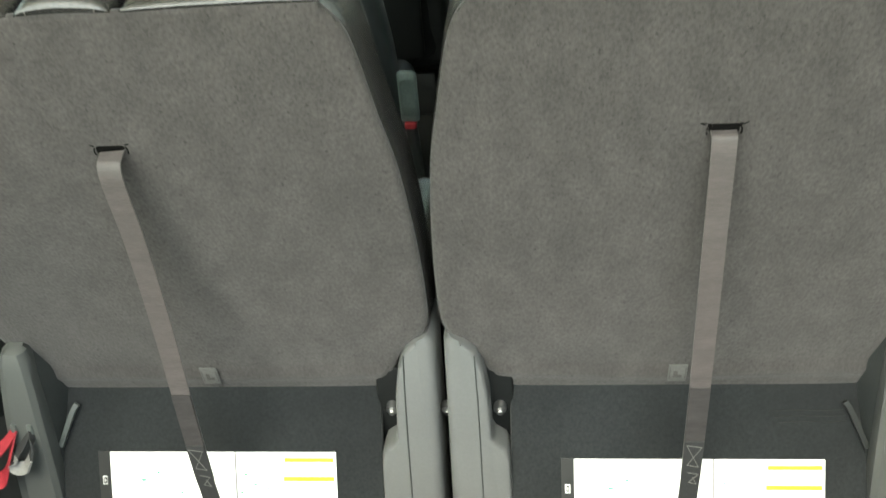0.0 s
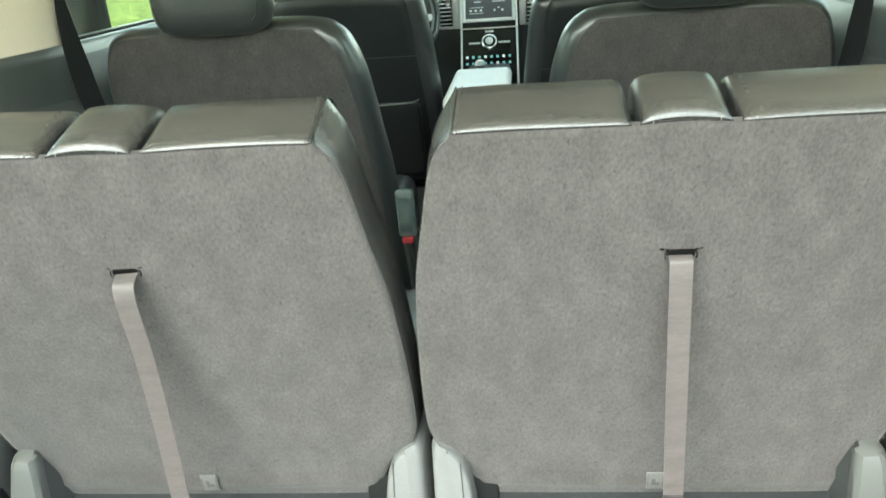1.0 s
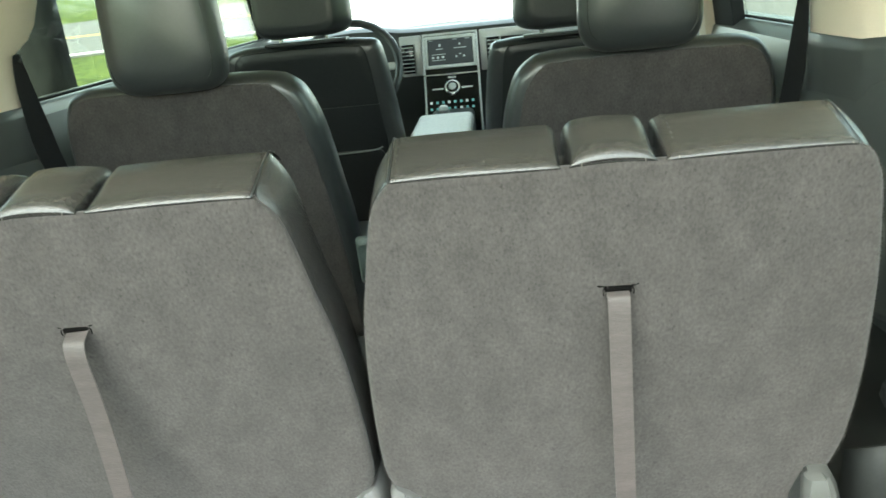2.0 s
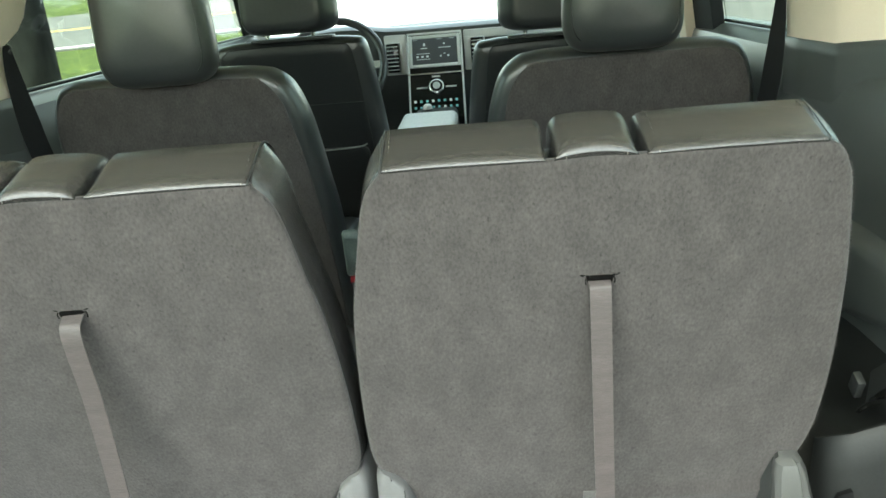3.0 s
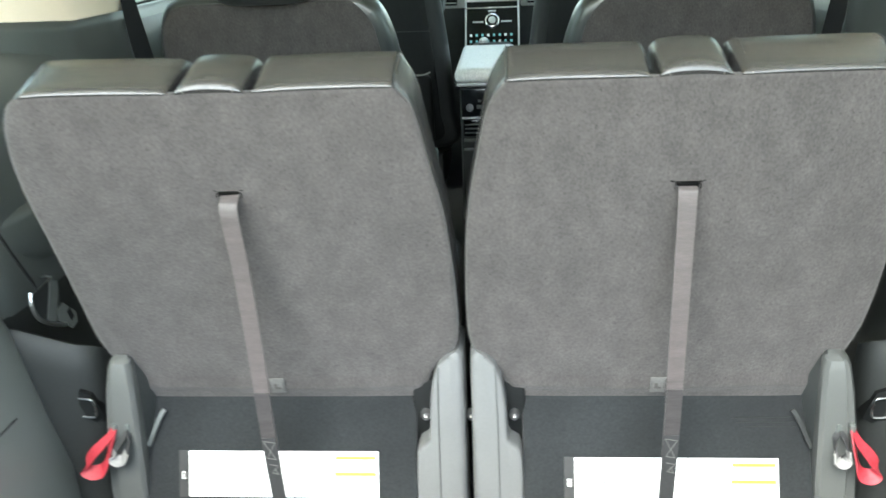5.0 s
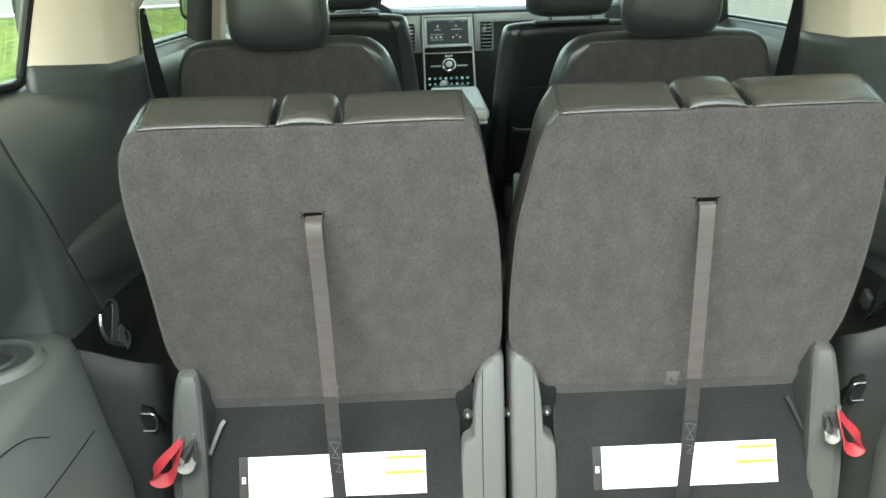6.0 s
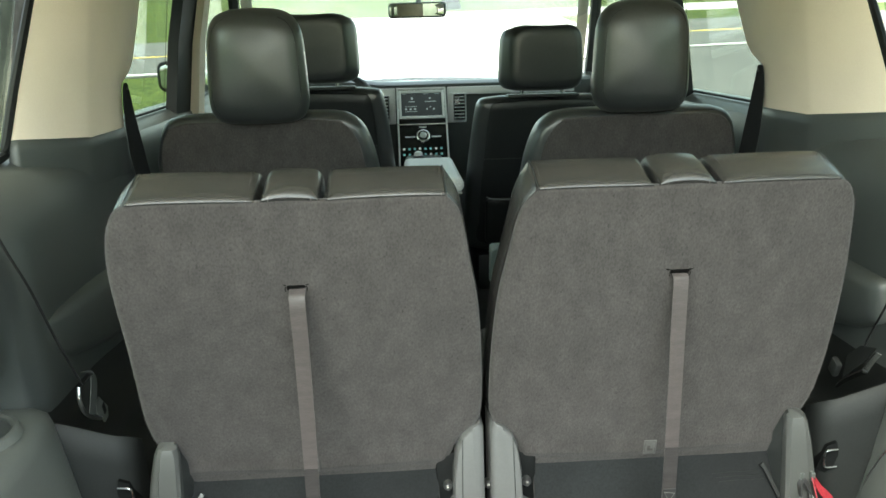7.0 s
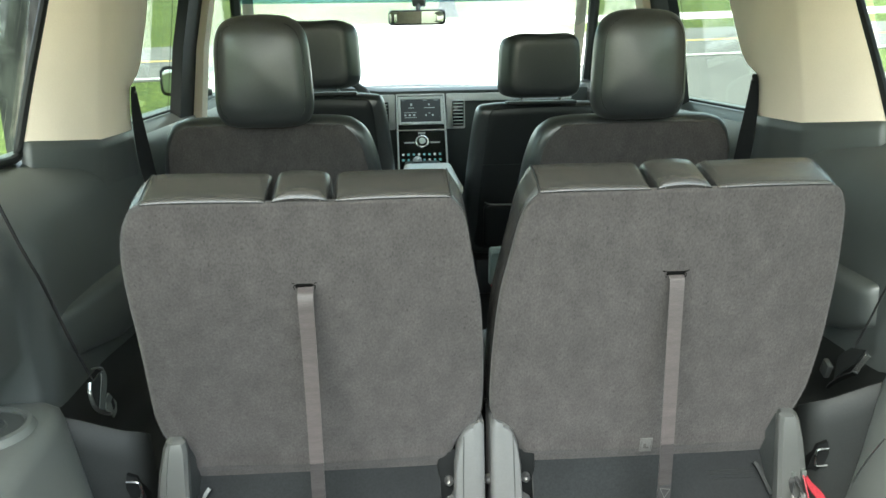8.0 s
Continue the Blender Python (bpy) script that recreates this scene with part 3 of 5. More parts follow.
    def stitches(x, e, r, first=3):
        low = sink(e, r) - 0.0004
        pts_ = smooth_line([(s * x, y - 0.0005, z - low) for y, z in TOP[first:10]], 8)
        bm_ = bmesh.new()
        walked, gap = 0.0, 0
        run = [pts_[0]]
        for a, b_ in zip(pts_, pts_[1:]):
            walked += (b_ - a).length
            run.append(b_)
            if walked > (0.0042 if gap else 0.0024):
                if not gap and len(run) > 1:
                    tube([run[0], run[-1]], 0.00055, 5, 1, bm=bm_)
                walked, gap, run = 0.0, 1 - gap, [b_]
        part("seam", bent(bm_, inv), STITCH, seat, "pale stitched seam")
    stitches(0.0735, 0.02, 0.0035)
    stitches(0.5105, 0.02, 0.0035)
    stitches(0.3495, 0.012, 0.010)
    stitches(0.2565, 0.012, 0.013)
    stitches(0.3175, 0.012, 0.013)
    for x in (0.0668, 0.5172):
        part("seam_groove", bent(tube([(s * x, y - 0.0002, z + 0.0002) for y, z in TOP[3:10]], 0.0009, 5, 3), inv), TRIM_BLACK, seat)
    # slot for the pull strap: a near-black solid block stands for its shade
    sx, up_ = (-0.287, 0.008) if s < 0 else (0.290, 0.0)
    yb = back_y(1.094) - (0.030 if s < 0 else 0.0065)
    yw = back_y(1.094 + up_) - 0.0065
    mid_, half = sx + s * (0.003 if s < 0 else 0.001), 0.0155 if s < 0 else 0.0145
    part("strap_slot", bent(box(mid_ - half, mid_ + half, yw - 0.0010, yw + 0.02, 1.0880 + up_, 1.0985 + up_, 0.0035), inv), SLOT_DARK, seat, "near-black block painted as the dark of the strap slot")
    for k_ in (-1, 1):
        # frayed ends of the slot
        part("slot_tear", bent(tube([(mid_ + k_ * (half - 0.002), yw + 0.0010, 1.0965 + up_), (mid_ + k_ * (half + 0.003), yw + 0.0002, 1.0975 + up_), (mid_ + k_ * (half + 0.0075 + 0.003 * (k_ == s)), yw + 0.0014, 1.0985 + 0.002 * (k_ == s) + up_)], 0.0012, 6, 3), inv), SLOT_DARK, seat)
        part("slot_tear", bent(tube([(mid_ + k_ * (half - 0.001), yw + 0.0010, 1.0965 + up_), (mid_ + k_ * (half + 0.0016), yw + 0.0002, 1.092 + up_), (mid_ + k_ * (half + 0.0010), yw + 0.0014, 1.087 + up_)], 0.0008, 6, 3), inv), SLOT_DARK, seat)
    drop = ((1.078, -0.037), (1.0, -0.022), (0.90, -0.011), (0.80, -0.005), (0.74, -0.001), (0.665, 0.005)) if s < 0 else ((1.074, -0.006), (1.0, -0.003), (0.90, 0.0), (0.80, 0.004), (0.74, 0.008), (0.665, 0.014))
    path = [(sx, yb + 0.012, 1.092 + up_), (sx, yb - 0.006, 1.089 + up_)] + [(sx, y, z) for z, y in drop]
    strap = part("pull_strap", moved(ribbon(path, lambda k: 0.0240 - 0.0026 * k, 0.0016), inv), WEBBING, seat, "worn grey webbing strap")
    ey = drop[-1][1]
    # lower strap drawn darker: the shade down there is in its colour
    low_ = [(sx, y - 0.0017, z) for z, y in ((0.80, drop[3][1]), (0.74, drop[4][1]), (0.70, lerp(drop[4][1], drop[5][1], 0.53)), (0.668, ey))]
    part("strap_foot", moved(ribbon(low_, 0.0218, 0.0018), inv), STRAP_FOOT, strap, "lower strap webbing, darkened in colour as shade")
    part("strap_end", moved(ribbon([(sx, ey - 0.0080, 0.724), (sx, ey - 0.0055, 0.700), (sx, ey - 0.0030, 0.672), (sx, ey + 0.001, 0.645), (sx, ey + 0.004, 0.615), (sx, ey + 0.010, 0.57), (sx, ey + 0.028, 0.50), (sx, ey + 0.045, 0.452)], 0.0214, 0.0024), inv), STRAP_END, strap, "black stitched strap end")
    # box stitching with a cross, and a second crooked one below
    bm_ = bmesh.new()
    for pts_ in (((-0.0085, 0.719), (0.0085, 0.716), (-0.006, 0.688), (0.007, 0.685), (-0.0085, 0.719)), ((-0.004, 0.676), (0.008, 0.673), (-0.002, 0.660), (0.007, 0.657), (0.002, 0.668))):
        for (xa, za), (xb, zb) in zip(pts_, pts_[1:]):
            tube([(sx + xa, ey - 0.0046 - 0.103 * (za - 0.672), za), (sx + xb, ey - 0.0046 - 0.103 * (zb - 0.672), zb)], 0.0005, 5, 1, bm=bm_)
    part("stitching", moved(bm_, inv), TAG, strap)
    # sewn tag near the foot of the panel
    tx, tz = (-0.296 if s < 0 else 0.2845), 0.752
    ty = back_y(tz) - 0.0068
    tag = part("sewn_tag", moved(box(-0.0112, 0.0112, -0.0008, 0.0008, -0.0155, 0.0155, 0.0006), inv @ pose(tx, ty, tz, 15.6)), TAG, seat, "small grey cloth tag with a pictogram")
    bmk = bmesh.new()
    for x0, x1, z0, z1 in ((-0.0095, -0.0088, -0.010, 0.010), (0.0088, 0.0095, -0.010, 0.010), (-0.005, 0.0, -0.007, 0.004), (0.0, 0.005, -0.007, -0.003)):
        box(x0, x1, -0.0012, -0.0006, z0, z1, bm=bmk)
    part("pictogram", moved(bmk, inv @ pose(tx, ty, tz, 15.6)), CARPET, tag)
    # seat cushion ahead, out of sight behind the backrest
    part("seat_cushion", moved(box(s * 0.03 if s > 0 else -0.55, 0.55 if s > 0 else -0.03, 0.20, 0.66, 0.60, 0.80, 0.04, 4), inv), LEATHER, seat)
    # lower flap with the instruction label
    slope = 68.0
    flap = part("lower_flap", moved(box(-0.222, 0.222, -0.24, 0.100, -0.012, 0.0, 0.004), inv @ pose(s * 0.304, 0.08, 0.64, slope)), CARPET_DARK, seat, "black carpeted flap below the backrest")
    at = inv @ (pose(-0.2955, 0.08, 0.64, slope) @ Matrix.Translation((0, 0.004, 0)) if s < 0 else pose(0.3125, 0.08, 0.64, slope) @ Matrix.Translation((0, -0.004, 0)))
    lab = part("instruction_label", moved(box(-0.152, 0.152, -0.072, 0.0, 0.0008, 0.0018), at), WHITE, flap, "glossy white instruction label", smooth=False)

    def print_on(name, rects, mat):
        for x0, x1, y0, y1 in rects:
            part(name, moved(box(x0, x1, y0, y1, 0.0016, 0.0022), at), mat, lab, smooth=False)
    print_on("black_strip", [(-0.168, -0.1525, -0.073, 0.001)], INK)
    print_on("symbol_stroke", [(-0.1635, -0.157, -0.044, -0.0425), (-0.1635, -0.157, -0.034, -0.0325), (-0.1635, -0.162, -0.044, -0.033), (-0.1585, -0.157, -0.044, -0.033), (-0.161, -0.1595, -0.041, -0.036)], WHITE)
    print_on("yellow_bar", [(0.084, 0.149, -0.0130, -0.0075), (0.082, 0.149, -0.0385, -0.0325)], YELLOW)
    print_on("divider", [(0.0180, 0.0192, -0.072, 0)], STRAP_END)
    print_on("figure", [(-0.110, -0.104, -0.039, -0.0365), (-0.088, -0.085, -0.029, -0.026), (-0.058, -0.054, -0.056, -0.054), (0.030, 0.034, -0.031, -0.029), (0.042, 0.046, -0.044, -0.042), (0.060, 0.064, -0.05, -0.048), (0.024, 0.027, -0.055, -0.053)], INK_GREEN)
    print_on("print_line", [(0.094, 0.137, -0.0107, -0.0098), (0.094, 0.135, -0.0360, -0.0350), (0.052, 0.068, -0.036, -0.0355), (-0.128, -0.121, -0.028, -0.0275)], INK)
    if s > 0:
        for k in range(3):
            x_, y_ = 0.086 + 0.006 * k, 0.0605 - 0.0072 * k
            part("fold_mark", moved(tube([(x_, y_, 0.0004), (x_ + 0.03, y_ + 0.0016, 0.0007), (x_ + 0.06, y_ + 0.0008, 0.0007), (x_ + 0.088 - 0.004 * k, y_ + 0.002, 0.0001)], 0.0007, 5, 4), at), TRIM_LOW, flap)
    # hinge covers
    shape = ((0.005, 0.405), (0.005, 0.60), (0.006, 0.812), (0.012, 0.820), (0.030, 0.812), (0.0425, 0.799), (0.0515, 0.776), (0.0575, 0.735), (0.0595, 0.678), (0.064, 0.669), (0.0765, 0.660), (0.081, 0.648), (0.083, 0.600), (0.085, 0.405))
    rings = []
    for inset, d in ((0.017, 0.0), (0.010, 0.0012), (0.005, 0.004), (0.0015, 0.009), (0.0, 0.016), (0.0, 0.095)):
        rings.append([(s * (x - 0.22 * inset if x > 0.02 else x + 0.75 * inset), 0.074 - 0.075 * (0.80 - z) + d, z - (inset * 0.25 if z > 0.63 else 0)) for x, z in shape])
    cover = part("hinge_cover", moved(loft(rings), inv), GREY_PLASTIC, seat, "light grey plastic hinge cover", sharp=40)
    part("cover_joint", moved(tube([(s * 0.0425, 0.0741, 0.796), (s * 0.0445, 0.0680, 0.72), (s * 0.0455, 0.0605, 0.62), (s * 0.0465, 0.0477, 0.45)], 0.0009, 5, 4), inv), TRIM_BLACK, cover)
    # near-black block fills in the shade of the recess behind the bolts
    part("recess_block", moved(box(min(s * 0.046, s * 0.087), max(s * 0.046, s * 0.087), 0.106, 0.16, 0.60, 0.757, 0.006), inv), RUBBER, seat)
    for bx in ((0.0675,) if s < 0 else (0.0695, 0.003)):
        part("bolt", moved(lathe(((0.0, -0.006), (0.0035, -0.006), (0.0045, -0.004), (0.0050, -0.001), (0.0078, -0.0005), (0.0082, 0.003), (0.0078, 0.010)), 14, (0, 1, 0.3), (s * bx, 0.099, 0.697)), inv), STEEL, seat, "steel bolt head")
    rows_ = []
    for z, x0, x1, y0 in ((0.816, 0.516, 0.538, 0.066), (0.812, 0.511, 0.544, 0.058), (0.800, 0.508, 0.549, 0.054), (0.76, 0.508, 0.558, 0.052), (0.72, 0.509, 0.564, 0.050), (0.65, 0.512, 0.574, 0.048), (0.58, 0.515, 0.579, 0.046), (0.405, 0.521, 0.582, 0.044)):
        rows_.append([(s * x0, 0.075, z), (s * x0, y0 + 0.007, z), (s * (x0 + 0.005), y0, z), (s * lerp(x0, x1, 0.66), y0, z), (s * lerp(x0, x1, 0.70), y0 + 0.005, z), (s * (x1 - 0.006), y0 + 0.007, z), (s * x1, y0 + 0.018, z), (s * x1, 0.17, z)])
    cover = part("outer_cover", moved(loft(rows_), inv), COVER_GREY, seat, "grey plastic outer pivot cover")
    holes = (0.545, 0.524) if s < 0 else (0.554, 0.535)
    for x in holes:
        part("strap_opening", moved(box(s * x - 0.004, s * x + 0.004, 0.0465, 0.09, 0.699, 0.714, 0.002), inv), TRIM, cover)
    part("pivot_side", moved(loft([[(s * (x0 + 0.004), 0.064, z), (s * (x0 - 0.012), 0.128, z), (s * (x0 - 0.012), 0.17, z), (s * (x0 + 0.010), 0.17, z)] for z, x0 in ((0.806, 0.516), (0.77, 0.508), (0.72, 0.509), (0.65, 0.512), (0.58, 0.515), (0.42, 0.521))]), inv), TRIM_BLACK, seat, "black inner face of the pivot cover")
    part("flap_strut", moved(ribbon([(s * 0.484, 0.098, 0.709), (s * 0.492, 0.093, 0.697), (s * 0.511, 0.078, 0.655)], 0.0065, 0.005), inv), WALL_TRIM if s < 0 else TRIM_LOW, seat, "plastic stay beside the flap")
    # release loops: one red, one black with a pale end

    def loop(name, pts, mat, w, tag_):
        return part(name, moved(ribbon([(s * x, y, z) for x, y, z in pts], lambda k: w * (0.45 + 0.55 * min(1.0, 3.2 * min(k, 1 - k))), 0.0018, (0.05 * s, 0.70, 0.71), 6), inv), mat, seat, tag_)
    if s < 0:
        red = ((0.545, 0.050, 0.706), (0.556, 0.042, 0.692), (0.576, 0.034, 0.674), (0.589, 0.030, 0.658), (0.592, 0.028, 0.646), (0.582, 0.026, 0.641), (0.568, 0.027, 0.644), (0.559, 0.030, 0.657), (0.552, 0.038, 0.680), (0.545, 0.050, 0.705))
        black = ((0.524, 0.050, 0.706), (0.532, 0.044, 0.692), (0.545, 0.037, 0.676), (0.549, 0.034, 0.666), (0.543, 0.032, 0.660), (0.533, 0.032, 0.662), (0.526, 0.035, 0.674), (0.522, 0.042, 0.690), (0.524, 0.050, 0.705))
    else:
        red = ((0.554, 0.050, 0.706), (0.564, 0.042, 0.688), (0.579, 0.034, 0.670), (0.587, 0.030, 0.656), (0.586, 0.028, 0.645), (0.576, 0.027, 0.641), (0.564, 0.029, 0.649), (0.557, 0.037, 0.676), (0.553, 0.050, 0.705))
        black = ((0.535, 0.050, 0.706), (0.530, 0.044, 0.694), (0.529, 0.037, 0.678), (0.532, 0.034, 0.667), (0.539, 0.032, 0.662), (0.546, 0.034, 0.667), (0.547, 0.037, 0.680), (0.543, 0.043, 0.694), (0.536, 0.050, 0.705))
    loop("red_pull_loop", red, RED, 0.023, "red webbing pull loop")
    lp = loop("black_pull_loop", black, STRAP_END, 0.0165, "black webbing pull loop with pale end")
    part("pale_end", moved(ribbon([(s * (0.541 + (x - 0.541) * 1.04), y - 0.0015, z - 0.0008) for x, y, z in black[2:7]], 0.0175, 0.0026, (0.05 * s, 0.70, 0.71), 6), inv), PATCH, lp)
    return seat


for s, side in SIDES:
    third_seat(s, side)


# ---- seats ahead ----
def rounded_block(x0, x1, z0, z1, y0, y1, r, lean, crown=0.0, taper=0.0, bulge=0.0, n=4):
    """A padded block: a rounded outline in x and z pushed from y0 (rear) to y1, leaning by `lean`, with soft rear and front faces."""
    pts = []
    for cx_, cz_, a0 in ((x1 - r, z1 - r, 0), (x0 + r, z1 - r, 90), (x0 + r, z0 + r, 180), (x1 - r, z0 + r, 270)):
        for k in range(n + 1):
            a = radians(a0 + 90 * k / n)
            pts.append((cx_ + r * math.cos(a), cz_ + r * math.sin(a)))
    dense = []
    for i, p in enumerate(pts):
        q = pts[(i + 1) % len(pts)]
        m = max(1, int(math.hypot(q[0] - p[0], q[1] - p[1]) / 0.05))
        dense += [(lerp(p[0], q[0], k / m), lerp(p[1], q[1], k / m)) for k in range(m)]
    mx, mz = (x0 + x1) / 2, (z0 + z1) / 2

    def ring(scale, y):
        out = []
        for x, z in dense:
            h = (z - z0) / (z1 - z0)
            dx = (x - mx) * scale * (1 - taper * h)
            u = (x - mx) / (x1 - x0) * 2
            zz = mz + (z - mz) * scale + crown * (1 - u * u) * h * scale
            out.append(Vector((mx + dx, y - lean * (zz - z0), zz)))
        return out
    d = min(0.03, (y1 - y0) / 3)
    e = d * 1.2 / max(x1 - x0, 0.01)
    rings = [ring(0.05, y0 - bulge), ring(0.4, y0 - bulge * 0.8), ring(0.7, y0 - bulge * 0.4), ring(1 - 2.4 * e, y0), ring(1 - 0.9 * e, y0 + d * 0.25), ring(1 - 0.2 * e, y0 + d * 0.7), ring(1, y0 + d * 1.3),
             ring(1, y1 - d * 1.3), ring(1 - 0.2 * e, y1 - d * 0.7), ring(1 - 0.9 * e, y1 - d * 0.25), ring(1 - 2.4 * e, y1), ring(0.4, y1), ring(0.05, y1)]
    return loft(rings)


def pillow(x0, x1, z0, z1, y0, y1, lean=0.0, crown=0.0, taper=0.0, square=4.5, soft=2.6, flat=0.0):
    """A padded cushion: a squarish outline in x and z that swells and closes softly from rear to front."""
    mx, mz, my = (x0 + x1) / 2, (z0 + z1) / 2, (y0 + y1) / 2
    rings = []
    for j in range(17):
        u = -1 + 2 * j / 16
        u = math.copysign(abs(u) ** 0.6, u) if abs(u) < 1 else u
        sc = max(0.02, (1 - abs(u) ** soft) ** (1 / soft)) ** 0.72
        ring = []
        for k in range(48):
            a = 2 * math.pi * k / 48
            cx_, cz_ = math.cos(a), math.sin(a)
            sq = lerp(2.0, square, sc * sc * (3 - 2 * sc))
            ex = math.copysign(abs(cx_) ** (2 / sq), cx_) * sc
            ez = math.copysign(abs(cz_) ** (2 / sq), cz_) * sc
            h = (ez + 1) / 2
            z = mz + ez * (z1 - z0) / 2 + crown * (1 - ex * ex) * h
            ring.append(Vector((mx + ex * (x1 - x0) / 2 * (1 - taper * h), my + u * (y1 - y0) / 2 * (1 - flat * h) - lean * (z - z0), z)))
        rings.append(ring)
    return loft(rings)


def seat_shell(s, outline, cx, cz, rear, rings, bulge=0.0):
    """A backrest skin: a closed outline (x, z), offset inwards ring by ring; rear(z) is its rear face."""
    line = smooth_line([(x, 0, z) for x, z in outline], 6, True)

    def ring(inset, depth, scale=1.0):
        out = []
        for i, p in enumerate(line):
            t = (line[(i + 1) % len(line)] - line[i - 1]).normalized()
            nrm = Vector((t.z, 0, -t.x))
            if nrm.dot(Vector((cx, 0, cz)) - p) < 0:
                nrm = -nrm
            q = p + nrm * inset
            x, z = cx + (q.x - cx) * scale, cz + (q.z - cz) * scale
            out.append((s * x, rear(z) + depth - bulge * (1 - scale * scale), z))
        return out
    return loft([ring(*r) for r in rings])


CORE = tuple((0.02, 0.0, k) for k in (0.9, 0.75, 0.6, 0.45, 0.3, 0.15, 0.03))
SOFT_BACK = ((0.06, 0.14, 0.05), (0.06, 0.14, 0.6), (0.05, 0.14), (0.02, 0.128), (0.004, 0.10), (0.0, 0.07), (0.0, 0.045), (0.004, 0.02), (0.012, 0.006), (0.022, 0.0)) + CORE


def second_seat(s):
    seat = thing("second_row_seat", "black leather second-row seat with dark carpeted back and headrest", "car seat", (s * 0.445, 1.0, FLOOR), group="second-row seats")
    inv = seat.matrix_world.inverted()
    rear = lambda z: 0.93 - 0.21 * (z - 0.66)
    dx, dz = (0.0, 0.0) if s < 0 else (0.012, -0.014)
    fit_ = lambda line_: [(x + dx, z + dz * min(1.0, max(0.0, (z - 1.0) / 0.2))) for x, z in line_]
    edge = fit_(((0.262, 1.283), (0.236, 1.275), (0.204, 1.246), (0.1815, 1.185), (0.170, 1.12), (0.160, 1.04), (0.148, 0.94), (0.138, 0.72), (0.16, 0.66), (0.42, 0.655), (0.68, 0.66), (0.703, 0.72), (0.708, 0.95), (0.705, 1.15), (0.695, 1.215), (0.677, 1.262), (0.650, 1.280), (0.60, 1.286), (0.44, 1.288), (0.31, 1.287)))
    part("backrest", moved(seat_shell(s, edge, 0.43, 0.97, rear, SOFT_BACK), inv), LEATHER_BLACK, seat, sharp=60)
    panel_edge = fit_(((0.292, 1.268), (0.254, 1.262), (0.219, 1.218), (0.205, 1.16), (0.193, 1.10), (0.180, 1.0), (0.169, 0.90), (0.160, 0.72), (0.178, 0.68), (0.42, 0.675), (0.665, 0.68), (0.685, 0.72), (0.692, 0.95), (0.689, 1.15), (0.682, 1.213), (0.664, 1.250), (0.634, 1.267), (0.59, 1.270), (0.44, 1.271), (0.34, 1.270)))
    part("back_panel", moved(seat_shell(s, panel_edge, 0.43, 0.97, rear, ((0.004, 0.02), (0.0, 0.008), (0.001, 0.001), (0.006, -0.003)) + tuple((0.006, -0.003, k) for k in (0.9, 0.6, 0.3, 0.05))), inv), CARPET, seat, "dark carpeted rear panel", sharp=60)
    for cx_, cz_ in ((0.222, 1.250), (0.664, 1.264)):
        # corner seams of the leather rim
        part("seam", moved(tube([(s * (cx_ + dx + k * (0.018 if cx_ < 0.4 else -0.012)), rear(cz_) + 0.062 - 0.062 * k, cz_ + dz + 0.010 - 0.020 * k * k) for k in (0, 0.3, 0.6, 0.85)], 0.0011, 5, 3), inv), RUBBER, seat)
    h0, h1 = sorted((s * (0.322 if s < 0 else 0.331), s * (0.556 if s < 0 else 0.563)))
    rest = part("headrest", moved(pillow(h0, h1, 1.264, 1.512, 0.725, 0.850, 0.05, 0.012, 0.10, 4.8), inv), LEATHER_BLACK, seat, "padded black leather headrest")
    hm, hw = (h0 + h1) / 2, (h1 - h0) / 2
    for k_ in (-1, 1):
        # piped seam round the side of the headrest
        line_ = []
        for a in range(-50, 71, 10):
            ca, sa = math.cos(radians(a)), math.sin(radians(a))
            ex, ez = 0.872 * abs(ca) ** (2 / 4.8), 0.872 * math.copysign(abs(sa) ** (2 / 4.8), sa)
            h, z = (ez + 1) / 2, 1.388 + ez * 0.124 + 0.012 * (1 - ex * ex) * (ez + 1) / 2
            line_.append((hm + k_ * ex * hw * (1 - 0.10 * h), 0.7875 - 0.7 * 0.0625 - 0.05 * (z - 1.264), z))
        part("piping", moved(tube(line_, 0.0010, 5, 2), inv), VINYL, rest)
    for k in (-0.06, 0.06):
        part("headrest_post", moved(lathe(((0.006, 0.0), (0.006, 0.09)), 10, (0, 0, 1), (s * 0.445 + k, 0.83, 1.22)), inv), CHROME, seat)
    c0, c1 = sorted((s * 0.175, s * 0.70))
    part("seat_cushion", moved(box(c0, c1, 0.98, 1.50, 0.62, 0.80, 0.045, 4), inv), LEATHER_BLACK, seat)
    part("seat_base", moved(box(c0 + 0.04, c1 - 0.04, 0.98, 1.40, FLOOR, 0.62, 0.01), inv), TRIM_BLACK, seat)
    return seat


for s, side in SIDES:
    second_seat(s)


